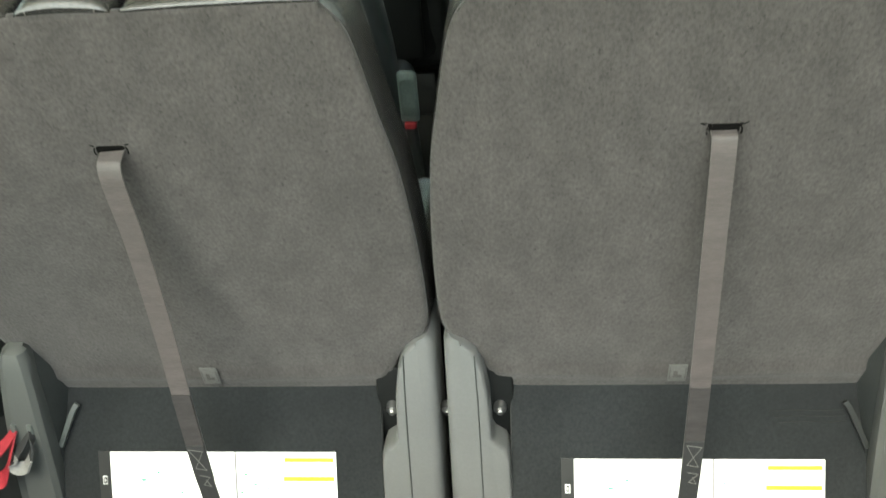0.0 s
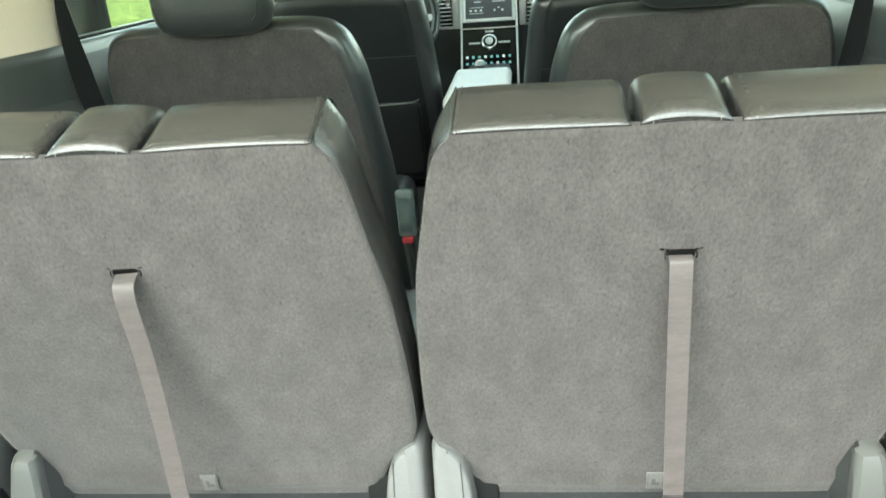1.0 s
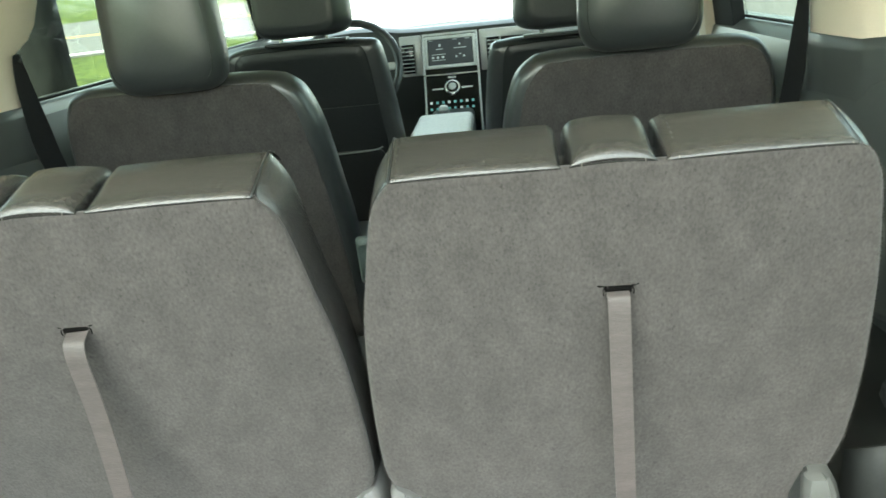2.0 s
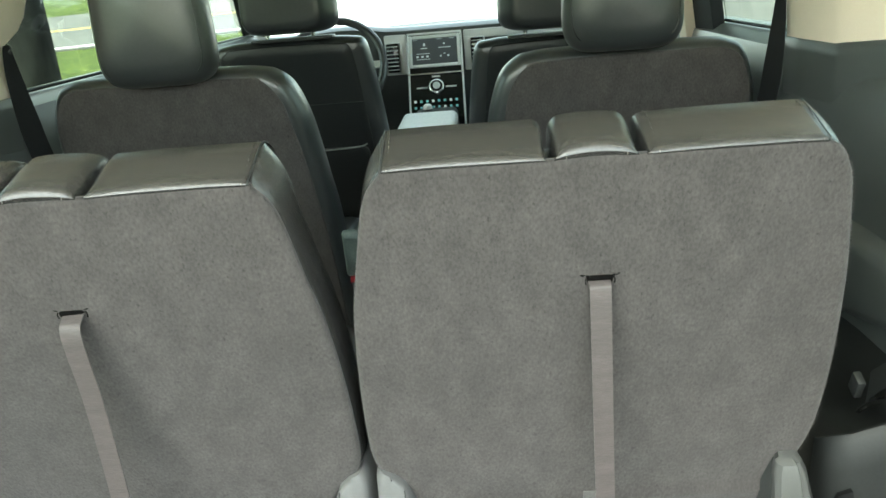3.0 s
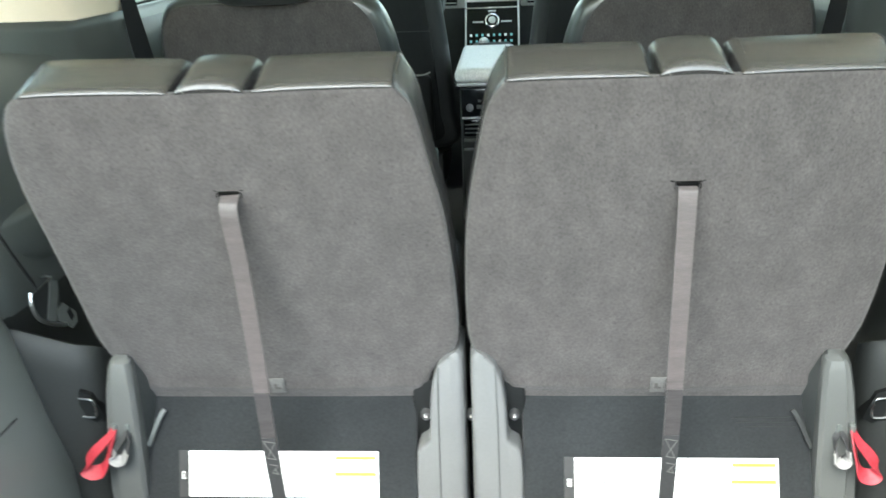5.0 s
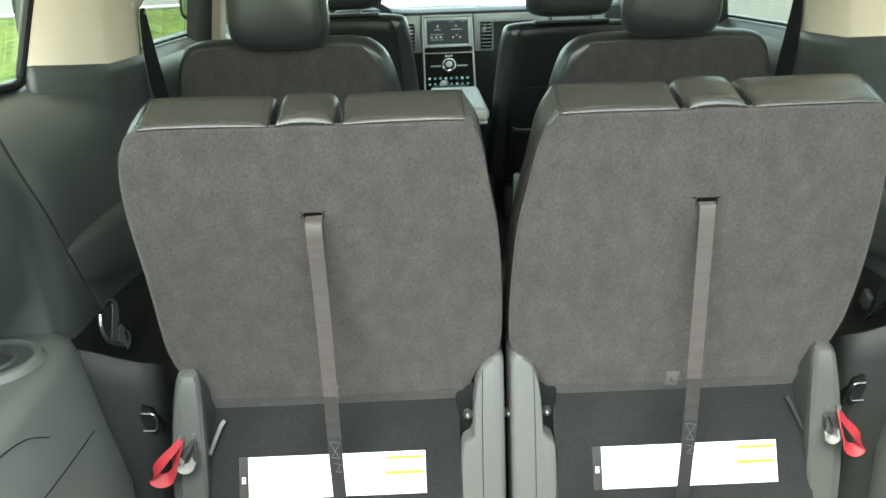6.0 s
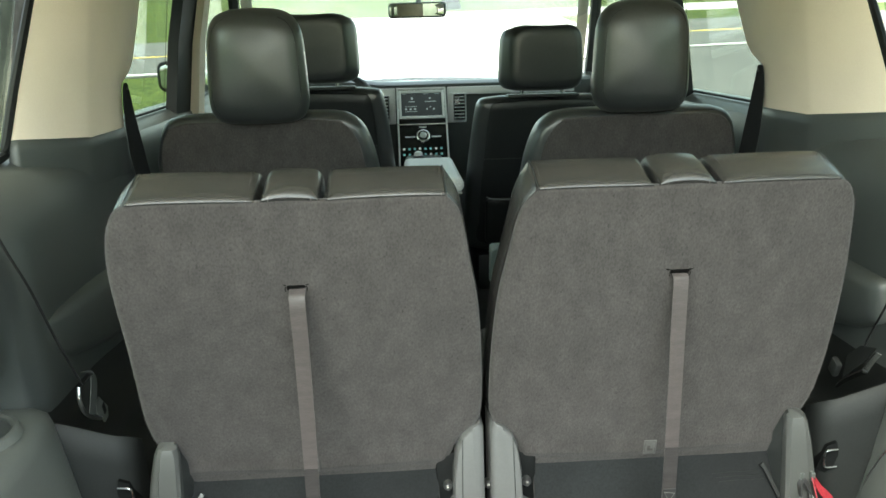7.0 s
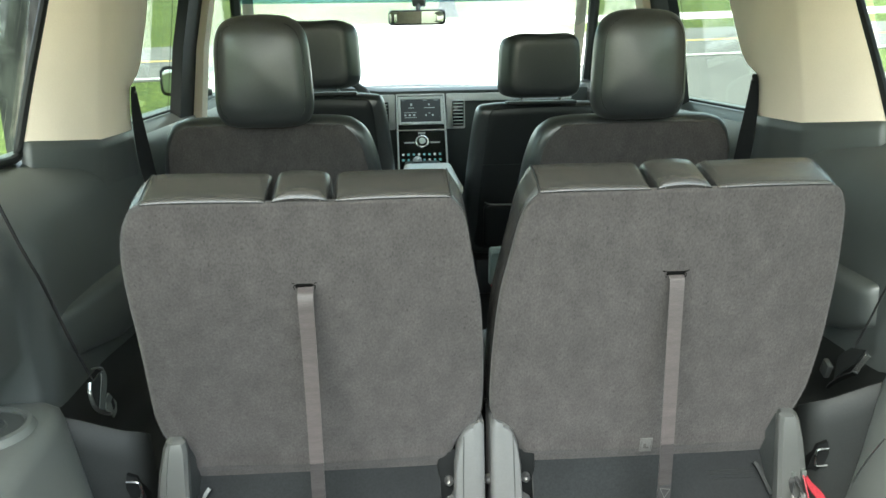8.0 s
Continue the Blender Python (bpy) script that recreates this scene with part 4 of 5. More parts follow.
def front_seat(s):
    up = 0.045 if s < 0 else 0.0
    seat = thing("front_seat", "black leather front seat with pocketed back and headrest", "car seat", (s * 0.40, 1.95, FLOOR), group="front seats")
    inv = seat.matrix_world.inverted()
    x0, x1 = sorted((s * 0.12, s * 0.68))
    edge = ((0.215, 1.238), (0.172, 1.228), (0.156, 1.18), (0.142, 1.08), (0.128, 0.95), (0.118, 0.80), (0.125, 0.68), (0.40, 0.66), (0.675, 0.68), (0.685, 0.80), (0.675, 0.95), (0.662, 1.10), (0.645, 1.20), (0.625, 1.228), (0.585, 1.238), (0.54, 1.241), (0.40, 1.242), (0.26, 1.241))
    part("backrest", moved(seat_shell(s, [(x, z + up * max(0, (z - 0.66) / 0.58)) for x, z in edge], 0.40, 0.95, lambda z: 1.86 - 0.19 * (z - 0.66), SOFT_BACK), inv), LEATHER_BLACK, seat, sharp=60)
    rear = lambda z: 1.86 - 0.19 * (z - 0.66)
    lift_ = lambda z: z + up * max(0, (z - 0.66) / 0.58)
    inner = ((0.250, 1.224), (0.212, 1.214), (0.198, 1.16), (0.188, 1.06), (0.176, 0.94), (0.168, 0.80), (0.175, 0.70), (0.40, 0.69), (0.640, 0.70), (0.648, 0.80), (0.640, 0.95), (0.628, 1.10), (0.612, 1.19), (0.594, 1.215), (0.56, 1.226), (0.40, 1.228))
    part("back_panel", moved(seat_shell(s, [(x, lift_(z)) for x, z in inner], 0.40, 0.95, rear, ((0.004, 0.02), (0.0, 0.006), (0.001, -0.0005), (0.005, -0.004)) + tuple((0.005, -0.004, k) for k in (0.9, 0.6, 0.3, 0.05))), inv), VINYL, seat, "black vinyl rear panel", sharp=60)
    za, zb = (1.083, 0.940) if s < 0 else (1.020, 0.872)
    q0, q1 = sorted((s * 0.190, s * 0.630))
    part("map_pocket", moved(rounded_block(q0, q1, 0.70, zb, rear(0.70) - 0.022, rear(0.70) + 0.004, 0.02, 0.19), inv), VINYL, seat, "black map pocket with a piped edge")
    part("piping", moved(tube([(s * x, rear(z) - 0.026, z) for x, z in ((0.192, zb + 0.010), (0.215, zb + 0.002), (0.28, zb - 0.002), (0.40, zb - 0.004), (0.55, zb), (0.625, zb + 0.008))], 0.0026, 6, 5), inv), PIPING, seat)
    part("back_seam", moved(tube([(s * x, rear(z) - 0.0045, z) for x, z in ((0.186, za), (0.30, za), (0.50, za), (0.632, za))], 0.0014, 6, 4), inv), LEATHER_BLACK, seat)
    # headrest: a flat rear face with wings that flare forward
    h0, h1 = sorted((s * 0.236, s * 0.535))
    rings = []
    for w0, w1, b0, b1, y in ((0.30, 0.50, 1.295, 1.440, 1.712), (0.282, 0.516, 1.276, 1.462, 1.713), (0.276, 0.521, 1.270, 1.470, 1.717), (0.268, 0.525, 1.263, 1.476, 1.728), (0.246, 0.532, 1.257, 1.479, 1.760), (0.236, 0.535, 1.258, 1.476, 1.800), (0.242, 0.532, 1.264, 1.465, 1.826), (0.275, 0.50, 1.30, 1.43, 1.838)):
        mx_, mz_, ring_ = (w0 + w1) / 2, (b0 + b1) / 2, []
        for k in range(48):
            a = 2 * math.pi * k / 48
            ca, sa = math.cos(a), math.sin(a)
            ex, ez = math.copysign(abs(ca) ** 0.36, ca), math.copysign(abs(sa) ** 0.36, sa)
            x = mx_ + ex * (w1 - w0) / 2 * (1 - 0.07 * (ez + 1) / 2)
            z = mz_ + ez * (b1 - b0) / 2 + (0.0022 * math.sin(x * 42) if ez > 0.9 else 0)
            ring_.append((s * x, y - 0.05 * (z - 1.26), z + up * (1 + 0.2 * (ez + 1) / 2)))
        rings.append(ring_)
    part("headrest", moved(loft(rings), inv), LEATHER_BLACK, seat, "padded black leather headrest", sharp=42)
    for k in (-0.07, 0.07):
        part("headrest_post", moved(lathe(((0.006, 0.0), (0.006, 0.09)), 10, (0, 0, 1), (s * 0.39 + k, 1.77, 1.19 + up)), inv), CHROME, seat)
    part("post_plate", moved(box(min(h0, h1) + 0.03, max(h0, h1) - 0.02, 1.735, 1.80, 1.237 + up, 1.247 + up, 0.004), inv), TRIM_BLACK, seat)
    part("seat_cushion", moved(box(x0 + 0.01, x1 - 0.01, 1.90, 2.40, 0.64, 0.82, 0.045, 4), inv), LEATHER_BLACK, seat)
    part("seat_base", moved(box(x0 + 0.05, x1 - 0.05, 1.90, 2.35, FLOOR, 0.64, 0.01), inv), TRIM_BLACK, seat)
    return seat


for s, side in SIDES:
    front_seat(s)

# ---- centre console ----
con = thing("center_console", "black centre console with light grey padded lid between front seats", "console", (0, 1.8, FLOOR))
inv = con.matrix_world.inverted()
part("body", moved(box(-0.085, 0.080, 1.545, 2.52, FLOOR, 0.945, 0.02), inv), TRIM_BLACK, con)
part("lid", moved(box(-0.096, 0.091, 1.520, 2.05, 0.952, 0.998, 0.020, 5), inv), LID, con, "light grey padded armrest lid")
part("lid_trim", moved(box(-0.090, 0.085, 1.532, 2.04, 0.944, 0.953, 0.003), inv), SILVER, con, "thin silver strip under the lid")
panel = part("rear_control_panel", moved(box(-0.078, 0.072, 1.534, 1.548, 0.850, 0.938, 0.005), inv), GLOSS_BLACK, con, "gloss black rear control panel")
for x in (-0.053, 0.044):
    part("knob", moved(lathe(((0.0115, 0.0), (0.0115, 0.006), (0.0085, 0.010), (0.002, 0.0105)), 18, (0, -1, 0), (x, 1.535, 0.880)), inv), STEEL, panel, "small round control knob")
part("display", moved(box(-0.032, 0.023, 1.5325, 1.536, 0.876, 0.887, 0.001), inv), TRIM, panel)
for x in (-0.028, -0.010, 0.008):
    part("button", moved(box(x, x + 0.010, 1.5315, 1.534, 0.897, 0.903), inv), TRIM_GREY, panel)
part("panel_strip", moved(box(-0.078, 0.072, 1.531, 1.545, 0.8455, 0.8490, 0.001), inv), SILVER, con)
for k in range(2):
    v = part("rear_vent", moved(box(-0.074 + 0.074 * k, -0.004 + 0.074 * k, 1.536, 1.547, 0.790, 0.842, 0.004), inv), GLOSS_BLACK, con)
    for j in range(3):
        part("slat", moved(box(-0.070 + 0.074 * k, -0.008 + 0.074 * k, 1.531, 1.540, 0.800 + 0.013 * j, 0.803 + 0.013 * j), inv), TRIM, v)
for z in (0.745, 0.774):
    part("tray_edge", moved(box(-0.074, 0.068, 1.530, 1.546, z, z + 0.007, 0.002), inv), TRIM_GREY, con)
part("shifter_boot", moved(lathe(((0.045, 0), (0.03, 0.03), (0.012, 0.05)), 20, (0, 0, 1), (-0.03, 2.36, 0.92)), inv), LEATHER_BLACK, con)
part("gear_knob", moved(lathe(((0.007, 0), (0.009, 0.016), (0.016, 0.024), (0.019, 0.036), (0.016, 0.048), (0.008, 0.054)), 20, (0, 0, 1), (-0.03, 2.36, 0.928)), inv), SILVER, con, "silver gear knob")

# ---- dashboard ----
dash = thing("dashboard", "black dashboard with silver trimmed centre stack", "dashboard", (0, 3.0, FLOOR))
inv = dash.matrix_world.inverted()
DASH = ((3.24, 1.18), (3.0, 1.235), (2.80, 1.252), (2.72, 1.250), (2.695, 1.238), (2.70, 1.19), (2.705, 1.08), (2.72, 0.98), (2.80, 0.85), (2.84, 0.62), (3.19, 0.62))
part("dash_body", moved(loft([[(x, y + 0.06 * (abs(x) / 0.8) ** 3, z + 0.02 * max(0, 1 - ((x + 0.385) / 0.2) ** 2)) for y, z in DASH] for x in [-0.79 + 0.0658 * k for k in range(25)]]), inv), TRIM, dash)
for x0, x1 in ((-0.205, -0.115), (0.118, 0.70)):
    part("silver_band", moved(box(x0, x1, 2.680, 2.705, 1.065 if x1 - x0 < 0.2 else 1.19, 1.225, 0.006), inv), SILVER, dash, "satin silver trim")
part("silver_band", moved(box(0.118, 0.205, 2.678, 2.70, 1.065, 1.20, 0.006), inv), SILVER, dash, "satin silver trim")


def on_stack(x, u, d):
    """A point on the raked centre stack: x across, u from its top, d proud of it."""
    return Vector((x, 2.690 - 0.53 * u - 0.85 * d, 1.217 - 0.85 * u + 0.53 * d))


def stack_box(x0, x1, u0, u1, d0, d1, bevel=0.0):
    b = box(x0, x1, -d1, -d0, -u1, -u0, bevel)
    m = Matrix.Translation((0, 2.690, 1.217)) @ Matrix.Rotation(radians(-31.9), 4, "X")
    return moved(moved(b, m), inv)


stack = part("center_panel", stack_box(-0.112, 0.112, -0.005, 0.42, -0.10, 0.0, 0.006), GLOSS_BLACK, dash, "gloss black centre stack")
for x in (-0.112, 0.104):
    part("silver_rail", stack_box(x, x + 0.008, -0.006, 0.42, -0.02, 0.005, 0.002), SILVER, stack)
part("silver_rail", stack_box(-0.112, 0.112, -0.008, 0.0, -0.02, 0.006, 0.002), SILVER, stack)
part("silver_rail", stack_box(-0.112, 0.112, 0.172, 0.179, -0.02, 0.006, 0.002), CHROME, stack)
for x0, x1, u0, u1 in ((-0.103, -0.091, 0.004, 0.146), (0.091, 0.103, 0.004, 0.146), (-0.0905, 0.0905, 0.004, 0.018), (-0.0905, 0.0905, 0.133, 0.146)):
    part("screen_frame", stack_box(x0, x1, u0, u1, -0.004, 0.005, 0.002), SILVER, stack, "satin silver screen frame")
scr = part("touch_screen", stack_box(-0.092, 0.092, 0.018, 0.132, -0.004, 0.003, 0.002), SCREEN, stack, "lit touch screen with menu icons")
for x0, x1, u0, u1 in ((-0.046, -0.038, 0.040, 0.052), (-0.057, -0.030, 0.061, 0.064), (0.035, 0.042, 0.042, 0.050), (0.015, 0.065, 0.061, 0.064), (-0.075, -0.020, 0.085, 0.087), (-0.075, -0.066, 0.095, 0.103), (-0.055, -0.046, 0.095, 0.103),
                       (-0.035, -0.026, 0.095, 0.103), (-0.075, -0.020, 0.110, 0.112), (0.020, 0.027, 0.096, 0.104), (0.050, 0.058, 0.096, 0.104), (0.035, 0.043, 0.088, 0.092), (0.01, 0.03, 0.022, 0.025), (-0.085, -0.07, 0.022, 0.025), (0.06, 0.08, 0.022, 0.025)):
    part("screen_icon", stack_box(x0, x1, u0, u1, 0.003, 0.0036), ICON, scr, smooth=False)
q = Matrix.Rotation(radians(-31.9), 4, "X")
knob_axis = q @ Vector((0, -1, 0))
for r0, h, mat, nm in ((0.030, 0.010, CHROME, "knob_ring"), (0.024, 0.013, GLOSS_BLACK, "knob_face"), (0.015, 0.015, SILVER, "knob_centre")):
    part(nm, moved(lathe(((r0, 0), (r0, h - 0.002), (r0 - 0.003, h)), 28, knob_axis, on_stack(0.0, 0.232, 0)), inv), mat, stack)
for x in (-0.058, 0.058):
    part("silver_button", stack_box(x - 0.022, x + 0.022, 0.232, 0.238, 0, 0.003), SILVER, stack)
part("silver_button", stack_box(-0.016, 0.016, 0.185, 0.191, 0, 0.003), SILVER, stack)
for j in range(8):
    for k in range(2):
        part("lit_button", stack_box(-0.092 + 0.0235 * j, -0.082 + 0.0235 * j, 0.288 + 0.027 * k, 0.298 + 0.027 * k, 0, 0.002), TEAL if (j + k) % 3 else ICON, stack)
for x in (-0.172, 0.172):
    v = part("air_vent", moved(box(x - 0.027, x + 0.027, 2.668, 2.70, 1.075, 1.195, 0.008), inv), GLOSS_BLACK, dash, "upright air vent with dark slats")
    part("vent_frame", moved(tube([(x - 0.028, 2.668, 1.076), (x + 0.028, 2.668, 1.076), (x + 0.028, 2.668, 1.194), (x - 0.028, 2.668, 1.194)], 0.0035, 6, 1, True), inv), SILVER, v)
    for j in range(7):
        part("slat", moved(box(x - 0.023, x + 0.023, 2.662, 2.672, 1.0868 + 0.0155 * j, 1.0898 + 0.0155 * j), inv), SILVER, v)

# ---- steering wheel, mirrors ----
wheel = thing("steering_wheel", "black leather steering wheel before the driver's seat", "steering wheel", (-0.385, 2.52, 1.13))
tilt = pose(0, 0, 0, 65)
part("rim", moved(tube([(0.19 * math.cos(a), 0.19 * math.sin(a), 0) for a in [2 * math.pi * k / 24 for k in range(24)]], 0.016, 10, 1, True), tilt), LEATHER_BLACK, wheel)
part("hub", moved(lathe(((0.03, -0.05), (0.065, -0.03), (0.07, 0.005), (0.04, 0.02)), 24), tilt), TRIM_BLACK, wheel)
for a in (0, 180, 250, 290):
    part("spoke", moved(moved(box(0.05, 0.185, -0.014, 0.014, -0.012, 0.004, 0.004), pose(0, 0, 0, 0, 0, a)), tilt), SILVER, wheel)
part("column", moved(lathe(((0.035, -0.25), (0.035, -0.04)), 16), tilt), TRIM_BLACK, wheel)

rv = thing("rear_view_mirror", "black framed rear-view mirror hanging from the windscreen", "mirror", (0, 2.78, 1.565, 0, 0, -11))
part("housing", moved(rounded_block(-0.132, 0.132, -0.034, 0.034, 0.0, 0.03, 0.018, 0.0), pose(0, -0.03, 0)), TRIM_BLACK, rv)
part("mirror_glass", moved(rounded_block(-0.124, 0.124, -0.027, 0.027, -0.0015, 0.002, 0.014, 0.0), pose(0, -0.0305, 0)), MIRROR, rv)
part("stalk", tube([(0, 0.0, 0.0), (0, 0.02, 0.035), (0, 0.075, 0.085)], 0.012, 8, 3), TRIM_BLACK, rv)
part("sensor_box", box(-0.03, 0.03, 0.035, 0.085, 0.05, 0.12, 0.01), TRIM_BLACK, rv)

for s, side in SIDES:
    om = thing("wing_mirror", "black outside mirror on the front door", "mirror", (s * 1.005, 2.40, 1.315), group="wing mirrors")
    part("housing", rounded_block(-0.090, 0.090, -0.062, 0.062, 0.002, 0.11, 0.03, 0.0), RUBBER, om)
    part("mirror_glass", rounded_block(-0.072, 0.072, -0.048, 0.048, -0.004, 0.004, 0.022, 0.0), MIRROR, om)
    part("arm", box(min(-s * 0.05, -s * 0.115), max(-s * 0.05, -s * 0.115), 0.03, 0.08, -0.072, -0.035, 0.01), TRIM_BLACK, om)

# ---- belts and fittings on the side trim ----
for s, side in SIDES:
    b = thing("seat_belt", "black second-row seat belt hanging from its pillar", "seat belt", (s * 0.74, 0.80, 1.36), group="second-row belts")
    inv = b.matrix_world.inverted()
    part("webbing", moved(ribbon([(s * 0.745, 0.802, 1.366), (s * 0.744, 0.807, 1.29), (s * 0.733, 0.82, 1.16), (s * 0.710, 0.835, 1.05)], lambda k: 0.012 + 0.044 * min(1.0, k / 0.55) ** 0.8, 0.0016, (0.3 * s, -0.95, 0)), inv), BELT, b)
    part("guide", moved(tube([(s * 0.751, 0.824, 1.352), (s * 0.747, 0.816, 1.362), (s * 0.744, 0.806, 1.350)], 0.004, 8, 4), inv), TRIM_BLACK, b)
    # third-row belt, stowed along the trim to its latch plate
    b = thing("seat_belt", "black third-row seat belt stowed with its chrome latch plate", "seat belt", (s * 0.68, 0.17, 0.83), group="third-row belts")
    inv = b.matrix_world.inverted()
    part("webbing", moved(ribbon([(s * 0.765, -0.24, 1.69), (s * 0.752, -0.10, 1.45), (s * 0.738, 0.03, 1.220), (s * 0.732, 0.070, 1.148), (s * 0.722, 0.105, 1.080), (s * 0.700, 0.125, 0.985), (s * 0.680, 0.145, 0.905)], 0.034, 0.0014, (0.50 * s, 0.85, -0.14)), inv), BELT, b)
    if s < 0:
        # the webbing doubles back through a bent steel bar beside the grey tongue
        part("latch_plate", moved(tube([(-0.672, 0.116, 0.906), (-0.671, 0.110, 0.888), (-0.669, 0.116, 0.864), (-0.668, 0.136, 0.845), (-0.668, 0.165, 0.828), (-0.668, 0.186, 0.818)], 0.0034, 8, 5), inv), LATCH, b, "satin steel latch plate")
        part("webbing_return", moved(ribbon([(-0.668, 0.148, 0.842), (-0.667, 0.160, 0.868), (-0.668, 0.174, 0.890), (-0.672, 0.181, 0.903), (-0.680, 0.172, 0.911)], 0.022, 0.0016, (0.1, 0.82, -0.55)), inv), WALL_TRIM, b, "lighter face of the folded webbing")
        part("latch_body", moved(plate([(-0.671, y, z) for y, z in ((0.112, 0.900), (0.112, 0.872), (0.140, 0.846), (0.176, 0.827), (0.196, 0.880), (0.180, 0.905))], (-1, 0, 0), 0.003), inv), TRIM_LOW, b)
        tongue = part("latch_tongue", moved(plate([(-0.668, y, z) for y, z in ((0.172, 0.850), (0.190, 0.856), (0.224, 0.824), (0.222, 0.806), (0.204, 0.802), (0.170, 0.834))], (-1, 0, 0), 0.003), inv), TRIM_GREY, b, "grey latch tongue with a slot")
        # slot is not cut: a thin black plate gives its darkness
        part("tongue_slot", moved(plate([(-0.6672, y, z) for y, z in ((0.196, 0.836), (0.206, 0.840), (0.214, 0.820), (0.204, 0.816))], (-1, 0, 0), 0.002), inv), RUBBER, tongue)
    else:
        part("latch_plate", moved(ribbon([(0.667, 0.203, 0.800), (0.668, 0.192, 0.812), (0.669, 0.170, 0.830), (0.670, 0.142, 0.850), (0.671, 0.124, 0.862), (0.671, 0.110, 0.882), (0.672, 0.089, 0.909)], lambda k: 0.005 + 0.005 * min(1.0, k / 0.5), 0.0034, (-0.7, 0.2, 0.3), 4), inv), CHROME, b, "bright bent steel latch plate")
        part("latch_body", moved(plate([(0.675, y, z) for y, z in ((0.200, 0.812), (0.175, 0.842), (0.130, 0.880), (0.105, 0.912), (0.150, 0.900), (0.190, 0.868))], (1, 0, 0), 0.003), inv), TRIM_LOW, b)
        part("latch_stop", moved(moved(box(-0.006, 0.006, -0.012, 0.012, -0.016, 0.016, 0.003), pose(0.672, 0.222, 0.832, 25, 0, 0)), inv), TRIM_BLACK, b, "small black belt stop")
    # cargo hook; the dark of its recess is a flat black plate
    hk = thing("cargo_hook", "chrome wire cargo hook before a black plate standing for a shaded recess", "hook", (s * 0.64, 0.10, 0.71), group="cargo hooks")
    inv = hk.matrix_world.inverted()
    part("recess", moved(plate([(s * w, 0.1175 - 0.42 * (w - 0.606), z) for w, z in ((0.626, 0.736), (0.611, 0.726), (0.604, 0.705), (0.598, 0.680), (0.611, 0.674), (0.622, 0.687), (0.629, 0.712))], (0, 1, 0), 0.03), inv), RUBBER, hk)
    part("wire", moved(tube([(s * 0.628, 0.109, 0.7225), (s * 0.610, 0.107, 0.722), (s * 0.604, 0.107, 0.716), (s * 0.604, 0.107, 0.695), (s * 0.610, 0.107, 0.6895), (s * 0.628, 0.109, 0.689)], 0.0021, 8, 4), inv), CHROME, hk)

right_wall = bpy.data.objects["wall_right"]
part("chrome_trim", tube([(0.668, 0.095, 0.640), (0.670, 0.090, 0.665), (0.674, 0.062, 0.722), (0.680, 0.026, 0.782)], 0.0013, 8, 5), STEEL, right_wall, "thin silver edge strip")

left_wall = bpy.data.objects["wall_left"]
part("panel_joint", tube([(-0.6652, 0.002, 0.7535), (-0.6652, -0.092, 0.7545), (-0.666, -0.25, 0.760)], 0.0009, 6, 4), RUBBER, left_wall)
part("panel_joint", tube([(-0.683, -0.32, 0.868), (-0.684, -0.22, 0.853), (-0.6815, -0.166, 0.840), (-0.676, -0.12, 0.815)], 0.0009, 6, 4), RUBBER, left_wall)

cup = thing("cup_holder", "moulded cup holder ring in the side pod", "cup holder", (-0.797, -0.022, 0.885))
part("ring", lathe(((0.066, 0.001), (0.067, 0.010), (0.071, 0.0125), (0.078, 0.0105), (0.084, 0.0)), 44), TRIM_GREY, cup)
part("bowl", lathe(((0.002, 0.0030), (0.040, 0.0030), (0.067, 0.0052)), 36), WALL_TRIM, cup)
part("inner_ring", lathe(((0.034, 0.0031), (0.035, 0.0075), (0.039, 0.0085), (0.045, 0.0034)), 36), WALL_TRIM, cup)

for s, side in SIDES:
    bk = thing("belt_buckle", "grey-green seat belt buckle with a red release button", "buckle", (s * 0.105, 0.77 if s < 0 else 0.80, 0.842), group="second-row buckles")
    part("body", rounded_block(-0.018, 0.018, 0.014, 0.115, -0.012, 0.012, 0.008, 0.12), GREY_GREEN, bk)
    part("release_button", box(-0.011, 0.011, -0.013, 0.008, 0.003, 0.015, 0.002), RED, bk, "red release button")
    part("stalk", tube([(0, 0.0, 0.01), (-s * 0.005, 0.02, -0.10), (-s * 0.01, 0.06, -0.342)], 0.012, 8, 4), TRIM_BLACK, bk)

# ---- outside ----
hood = thing("hood", "white painted engine hood beyond the windscreen", "hood", (0, 3.9, 1.1))
part("skin", moved(loft([[(x, y, 1.195 + 0.02 * math.sin(math.pi * (y - 3.36) / 1.9) - 0.03 * (x / 0.85) ** 4 - (0.05 if y > 4.55 else 0)) for x in [-0.88 + 0.11 * k for k in range(17)]] +
                         [(x, y, 1.0) for x in [0.88 - 0.11 * k for k in range(17)]] for y in (3.36, 3.6, 3.9, 4.2, 4.5, 4.62)]), Matrix.Translation((0, -3.9, -1.1))), PAINT, hood)
part("wiper", moved(tube([(-0.55, 3.37, 1.215), (0.0, 3.385, 1.232), (0.5, 3.36, 1.215)], 0.008, 6, 4), Matrix.Translation((0, -3.9, -1.1))), RUBBER, hood)


def ground_z(y):
    return 0.13 + 0.0963 * max(0.0, min(y, 60.0) - 4.0) + (0.004 * max(0, y - 60))


ys = [-900, -60, -10, 0, 4] + [4 + 2 * k for k in range(1, 29)] + [80, 150, 400, 1200]
xs = [-1200, -200, -60] + [-40 + 4 * k for k in range(21)] + [60, 200, 1200]
ground = link("ground", loft([[(x, y, ground_z(y)) for x in xs] for y in ys], closed=False, caps=False), GRASS)
tagged(ground, "mown green lawn rising gently to the road", "ground", kind="structure")


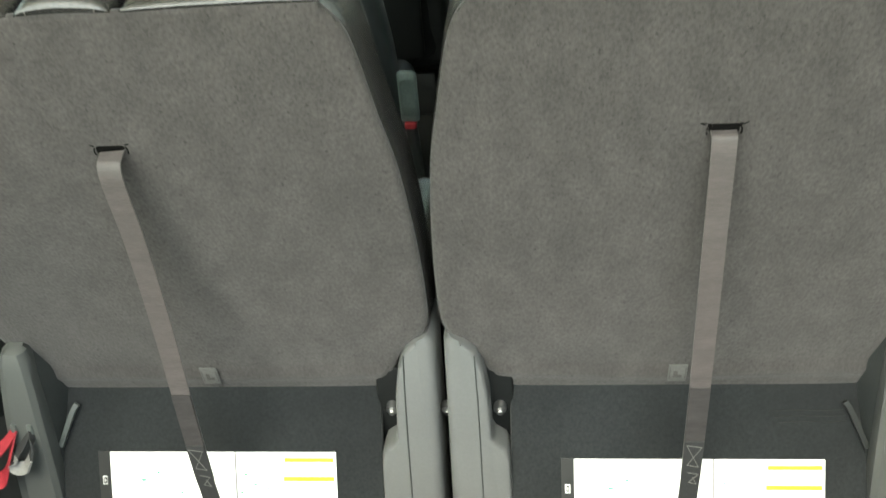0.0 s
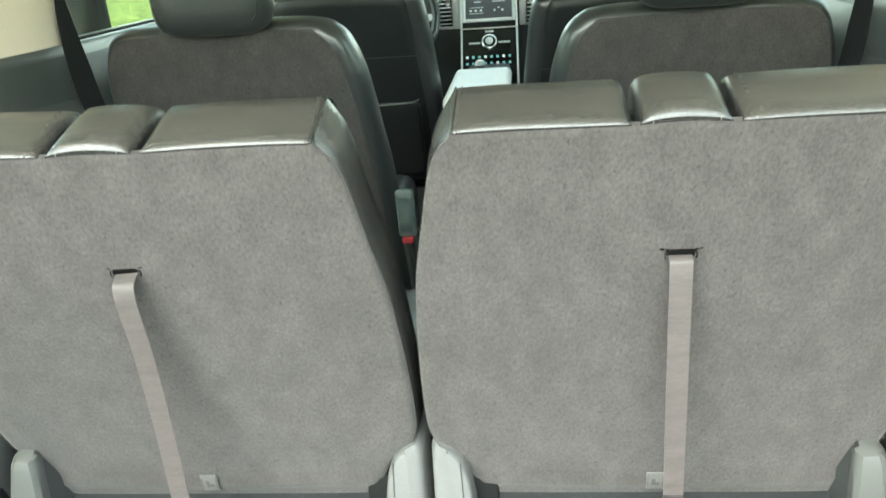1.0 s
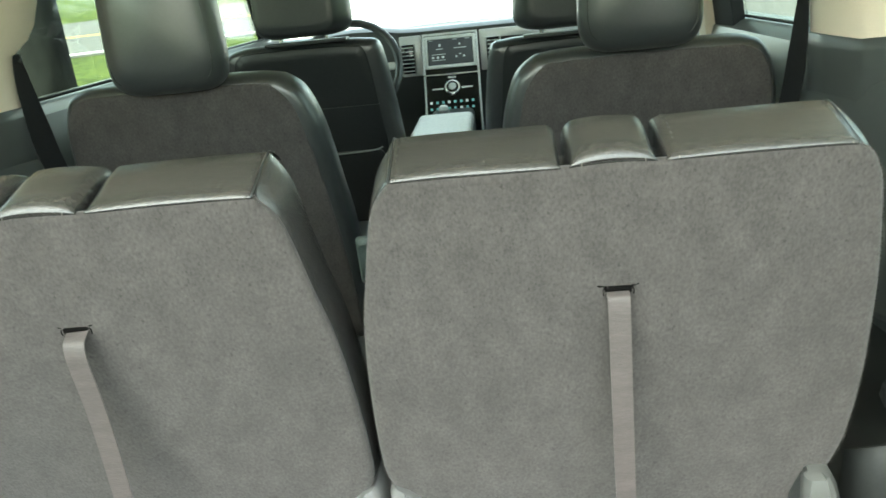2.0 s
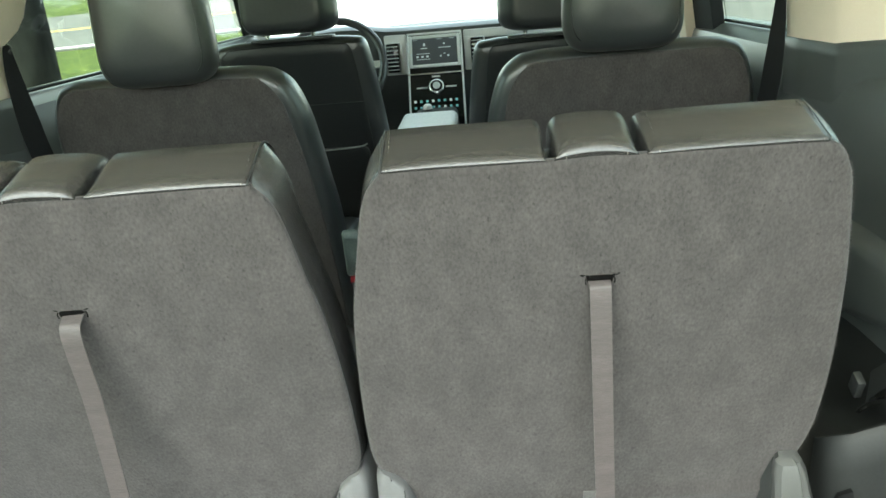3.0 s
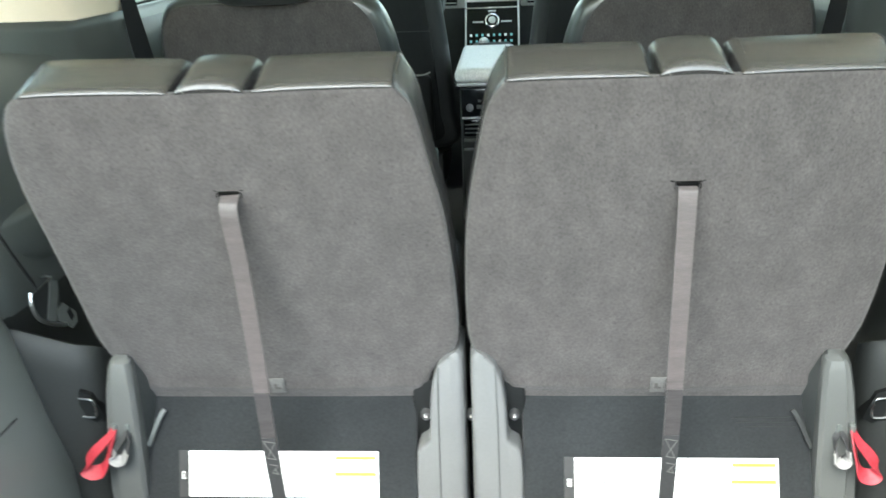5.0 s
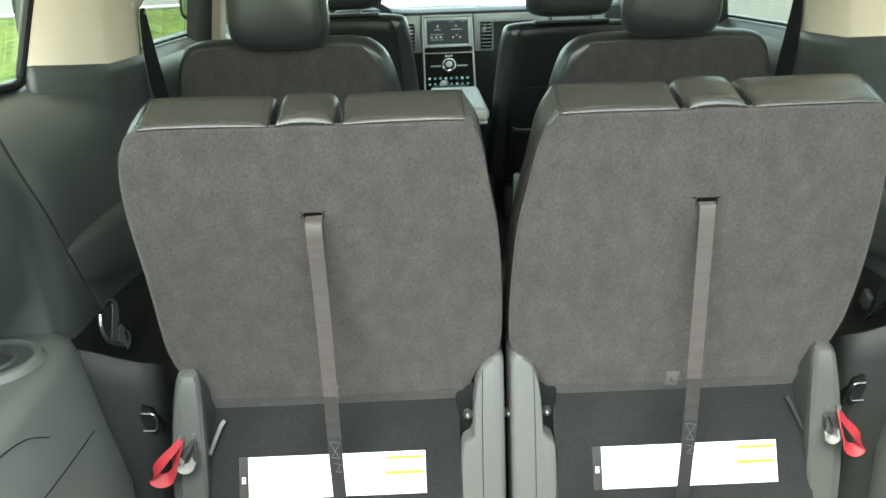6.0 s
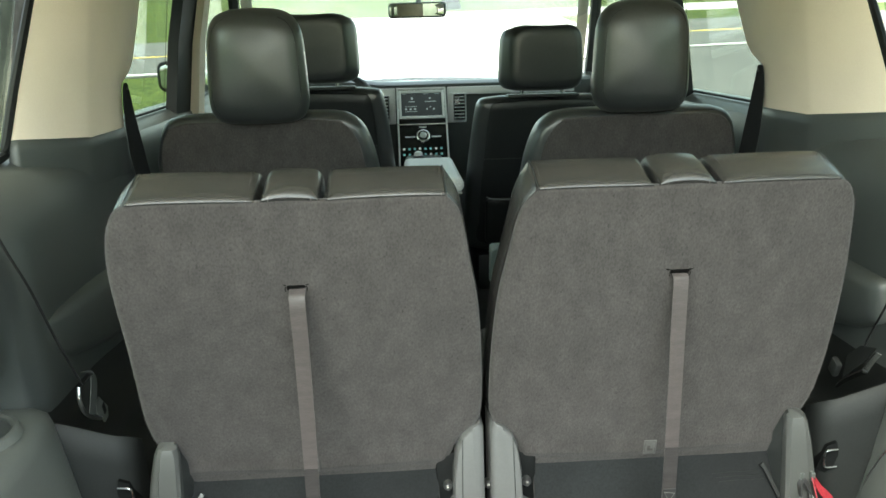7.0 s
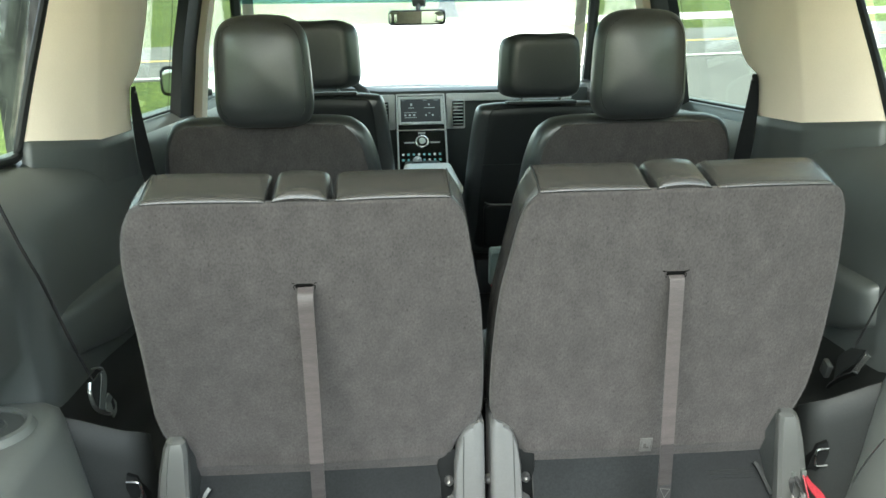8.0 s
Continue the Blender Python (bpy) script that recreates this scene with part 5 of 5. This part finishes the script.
def strip(name, y_in, y_out, x0, x1, lift, mat, label, category, skew=0.2):
    rows_ = []
    n = 24
    for k in range(n + 1):
        x = lerp(x0, x1, k / n)
        a, b = y_in + skew * x, y_out + skew * x
        rows_.append([(x, a, ground_z(a) - 0.05), (x, a, ground_z(a) + lift), (x, b, ground_z(b) + lift), (x, b, ground_z(b) - 0.05)])
    ob = link(name, loft(rows_), mat, smooth=False)
    return tagged(ob, label, category, kind="structure")


strip("road", 13.1, 18.45, -60, 60, 0.02, ASPHALT, "grey asphalt two-lane road crossing ahead", "road")
strip("trim_yellow_line", 15.66, 15.80, -60, 60, 0.026, ROADPAINT_Y, "yellow centre line painted on the road", "road marking")
strip("trim_white_line", 13.25, 13.37, -60, 60, 0.026, ROADPAINT_W, "white edge line painted on the road", "road marking")
strip("pavement", 21.2, 23.6, 1.0, 60, 0.02, CONCRETE, "pale concrete footpath across the road", "pavement")
# runs on over the road: pale paving stands in for the glare ahead
drive = link("driveway", loft([[(-1.2 - 0.28 * min(4, max(0, y - 4)) - 0.12 * max(0, y - 8), y, ground_z(y) + 0.03), (2.4 if y < 13.1 else 4.3, y, ground_z(y) + 0.03), (2.4, y, ground_z(y) - 0.05), (-1.2, y, ground_z(y) - 0.05)] for y in (3.6, 4, 6, 8, 10, 12.5, 13, 13.2, 16, 19, 22.5)]), CONCRETE, smooth=False)
side = link("road_side", loft([[(2.404, y, ground_z(y) + 0.012), (7.6, y, ground_z(y) + 0.012), (7.6, y, ground_z(y) - 0.05), (2.404, y, ground_z(y) - 0.05)] for y in (-9, 3.6, 4, 6, 8, 10, 12.5, 13, 15.4)]), ASPHALT, smooth=False)
tagged(side, "grey asphalt side street beside the driveway", "road", kind="structure")
# out of view; its pale colour bounces daylight up into the cabin
padk = link("pavement_pad", box(-1.2, 2.4, -9.0, 3.598, 0.08, 0.157), CONCRETE)
tagged(padk, "unseen concrete pad under the parked vehicle, kept pale to bounce daylight", "pavement", kind="structure")
tagged(drive, "pale concrete driveway, run on across the road to stand for glare ahead", "driveway", kind="structure")


def tree(x, y, r, height, crown_r, seed, label):
    rnd = random.Random(seed)
    base = ground_z(y)
    t = thing("tree", label, "tree", (x, y, base))
    rings = []
    for k in range(14):
        h = height * k / 13
        flare = 1 + 0.7 * max(0, 1 - k / 2.0) ** 2
        rr = r * flare * (1 - 0.55 * k / 13)
        ring = []
        for j in range(18):
            a = 2 * math.pi * j / 18
            w = 1 + 0.10 * noise.noise(Vector((math.cos(a) * 2.3, math.sin(a) * 2.3, h * 1.5 + seed)))
            ring.append((0.05 * math.sin(h * 0.8 + seed) * (k > 3) + rr * w * math.cos(a), rr * w * math.sin(a), h - 0.1))
        rings.append(ring)
    part("trunk", loft(rings), BARK, t, "rough grey-brown bark")
    bm = bmesh.new()
    for n_ in range(9):
        a = 2 * math.pi * n_ / 9 + rnd.uniform(-0.3, 0.3)
        h0 = height * rnd.uniform(0.7, 0.98)
        reach = crown_r * rnd.uniform(0.55, 0.9)
        p0, p2 = Vector((0, 0, h0)), Vector((reach * math.cos(a), reach * math.sin(a), h0 + crown_r * rnd.uniform(0.3, 0.9)))
        limb = bmesh.new()
        tube([p0, p0.lerp(p2, 0.5) + Vector((0, 0, 0.25)), p2], r * 0.22, 6, 3, bm=limb)
        part("limb", limb, BARK, t)
    verts, faces = [], []
    for n_ in range(2600):
        d = Vector((rnd.gauss(0, 1), rnd.gauss(0, 1), rnd.gauss(0, 0.75))).normalized()
        q = d * crown_r * (rnd.uniform(0.35, 1) ** 0.5) * (1 + 0.35 * noise.noise(d * 2.1 + Vector((seed, 0, 0))))
        c = Vector((0, 0, height + crown_r * 0.45)) + q
        m = Euler((rnd.uniform(0, 6.3), rnd.uniform(0, 6.3), rnd.uniform(0, 6.3))).to_matrix()
        w = rnd.uniform(0.06, 0.13)
        i = len(verts)
        verts += [c + m @ Vector(v) * w for v in ((0, -1.3, 0), (0.7, 0, 0.1), (0, 1.3, 0), (-0.7, 0, 0.1))]
        faces.append((i, i + 1, i + 2, i + 3))
    me = bpy.data.meshes.new("crown")
    me.from_pydata(verts, [], faces)
    me.materials.append(LEAF)
    crown = new("crown", me)
    crown.parent = t
    tagged(crown, "crown of small green leaves", kind="stuff")
    return t


tree(-1.455, 2.20, 0.185, 3.4, 1.7, 3, "young tree with rough grey bark beside the driveway")
tree(1.8, 25.6, 0.22, 5.0, 2.8, 7, "tall tree on the far lawn across the road")
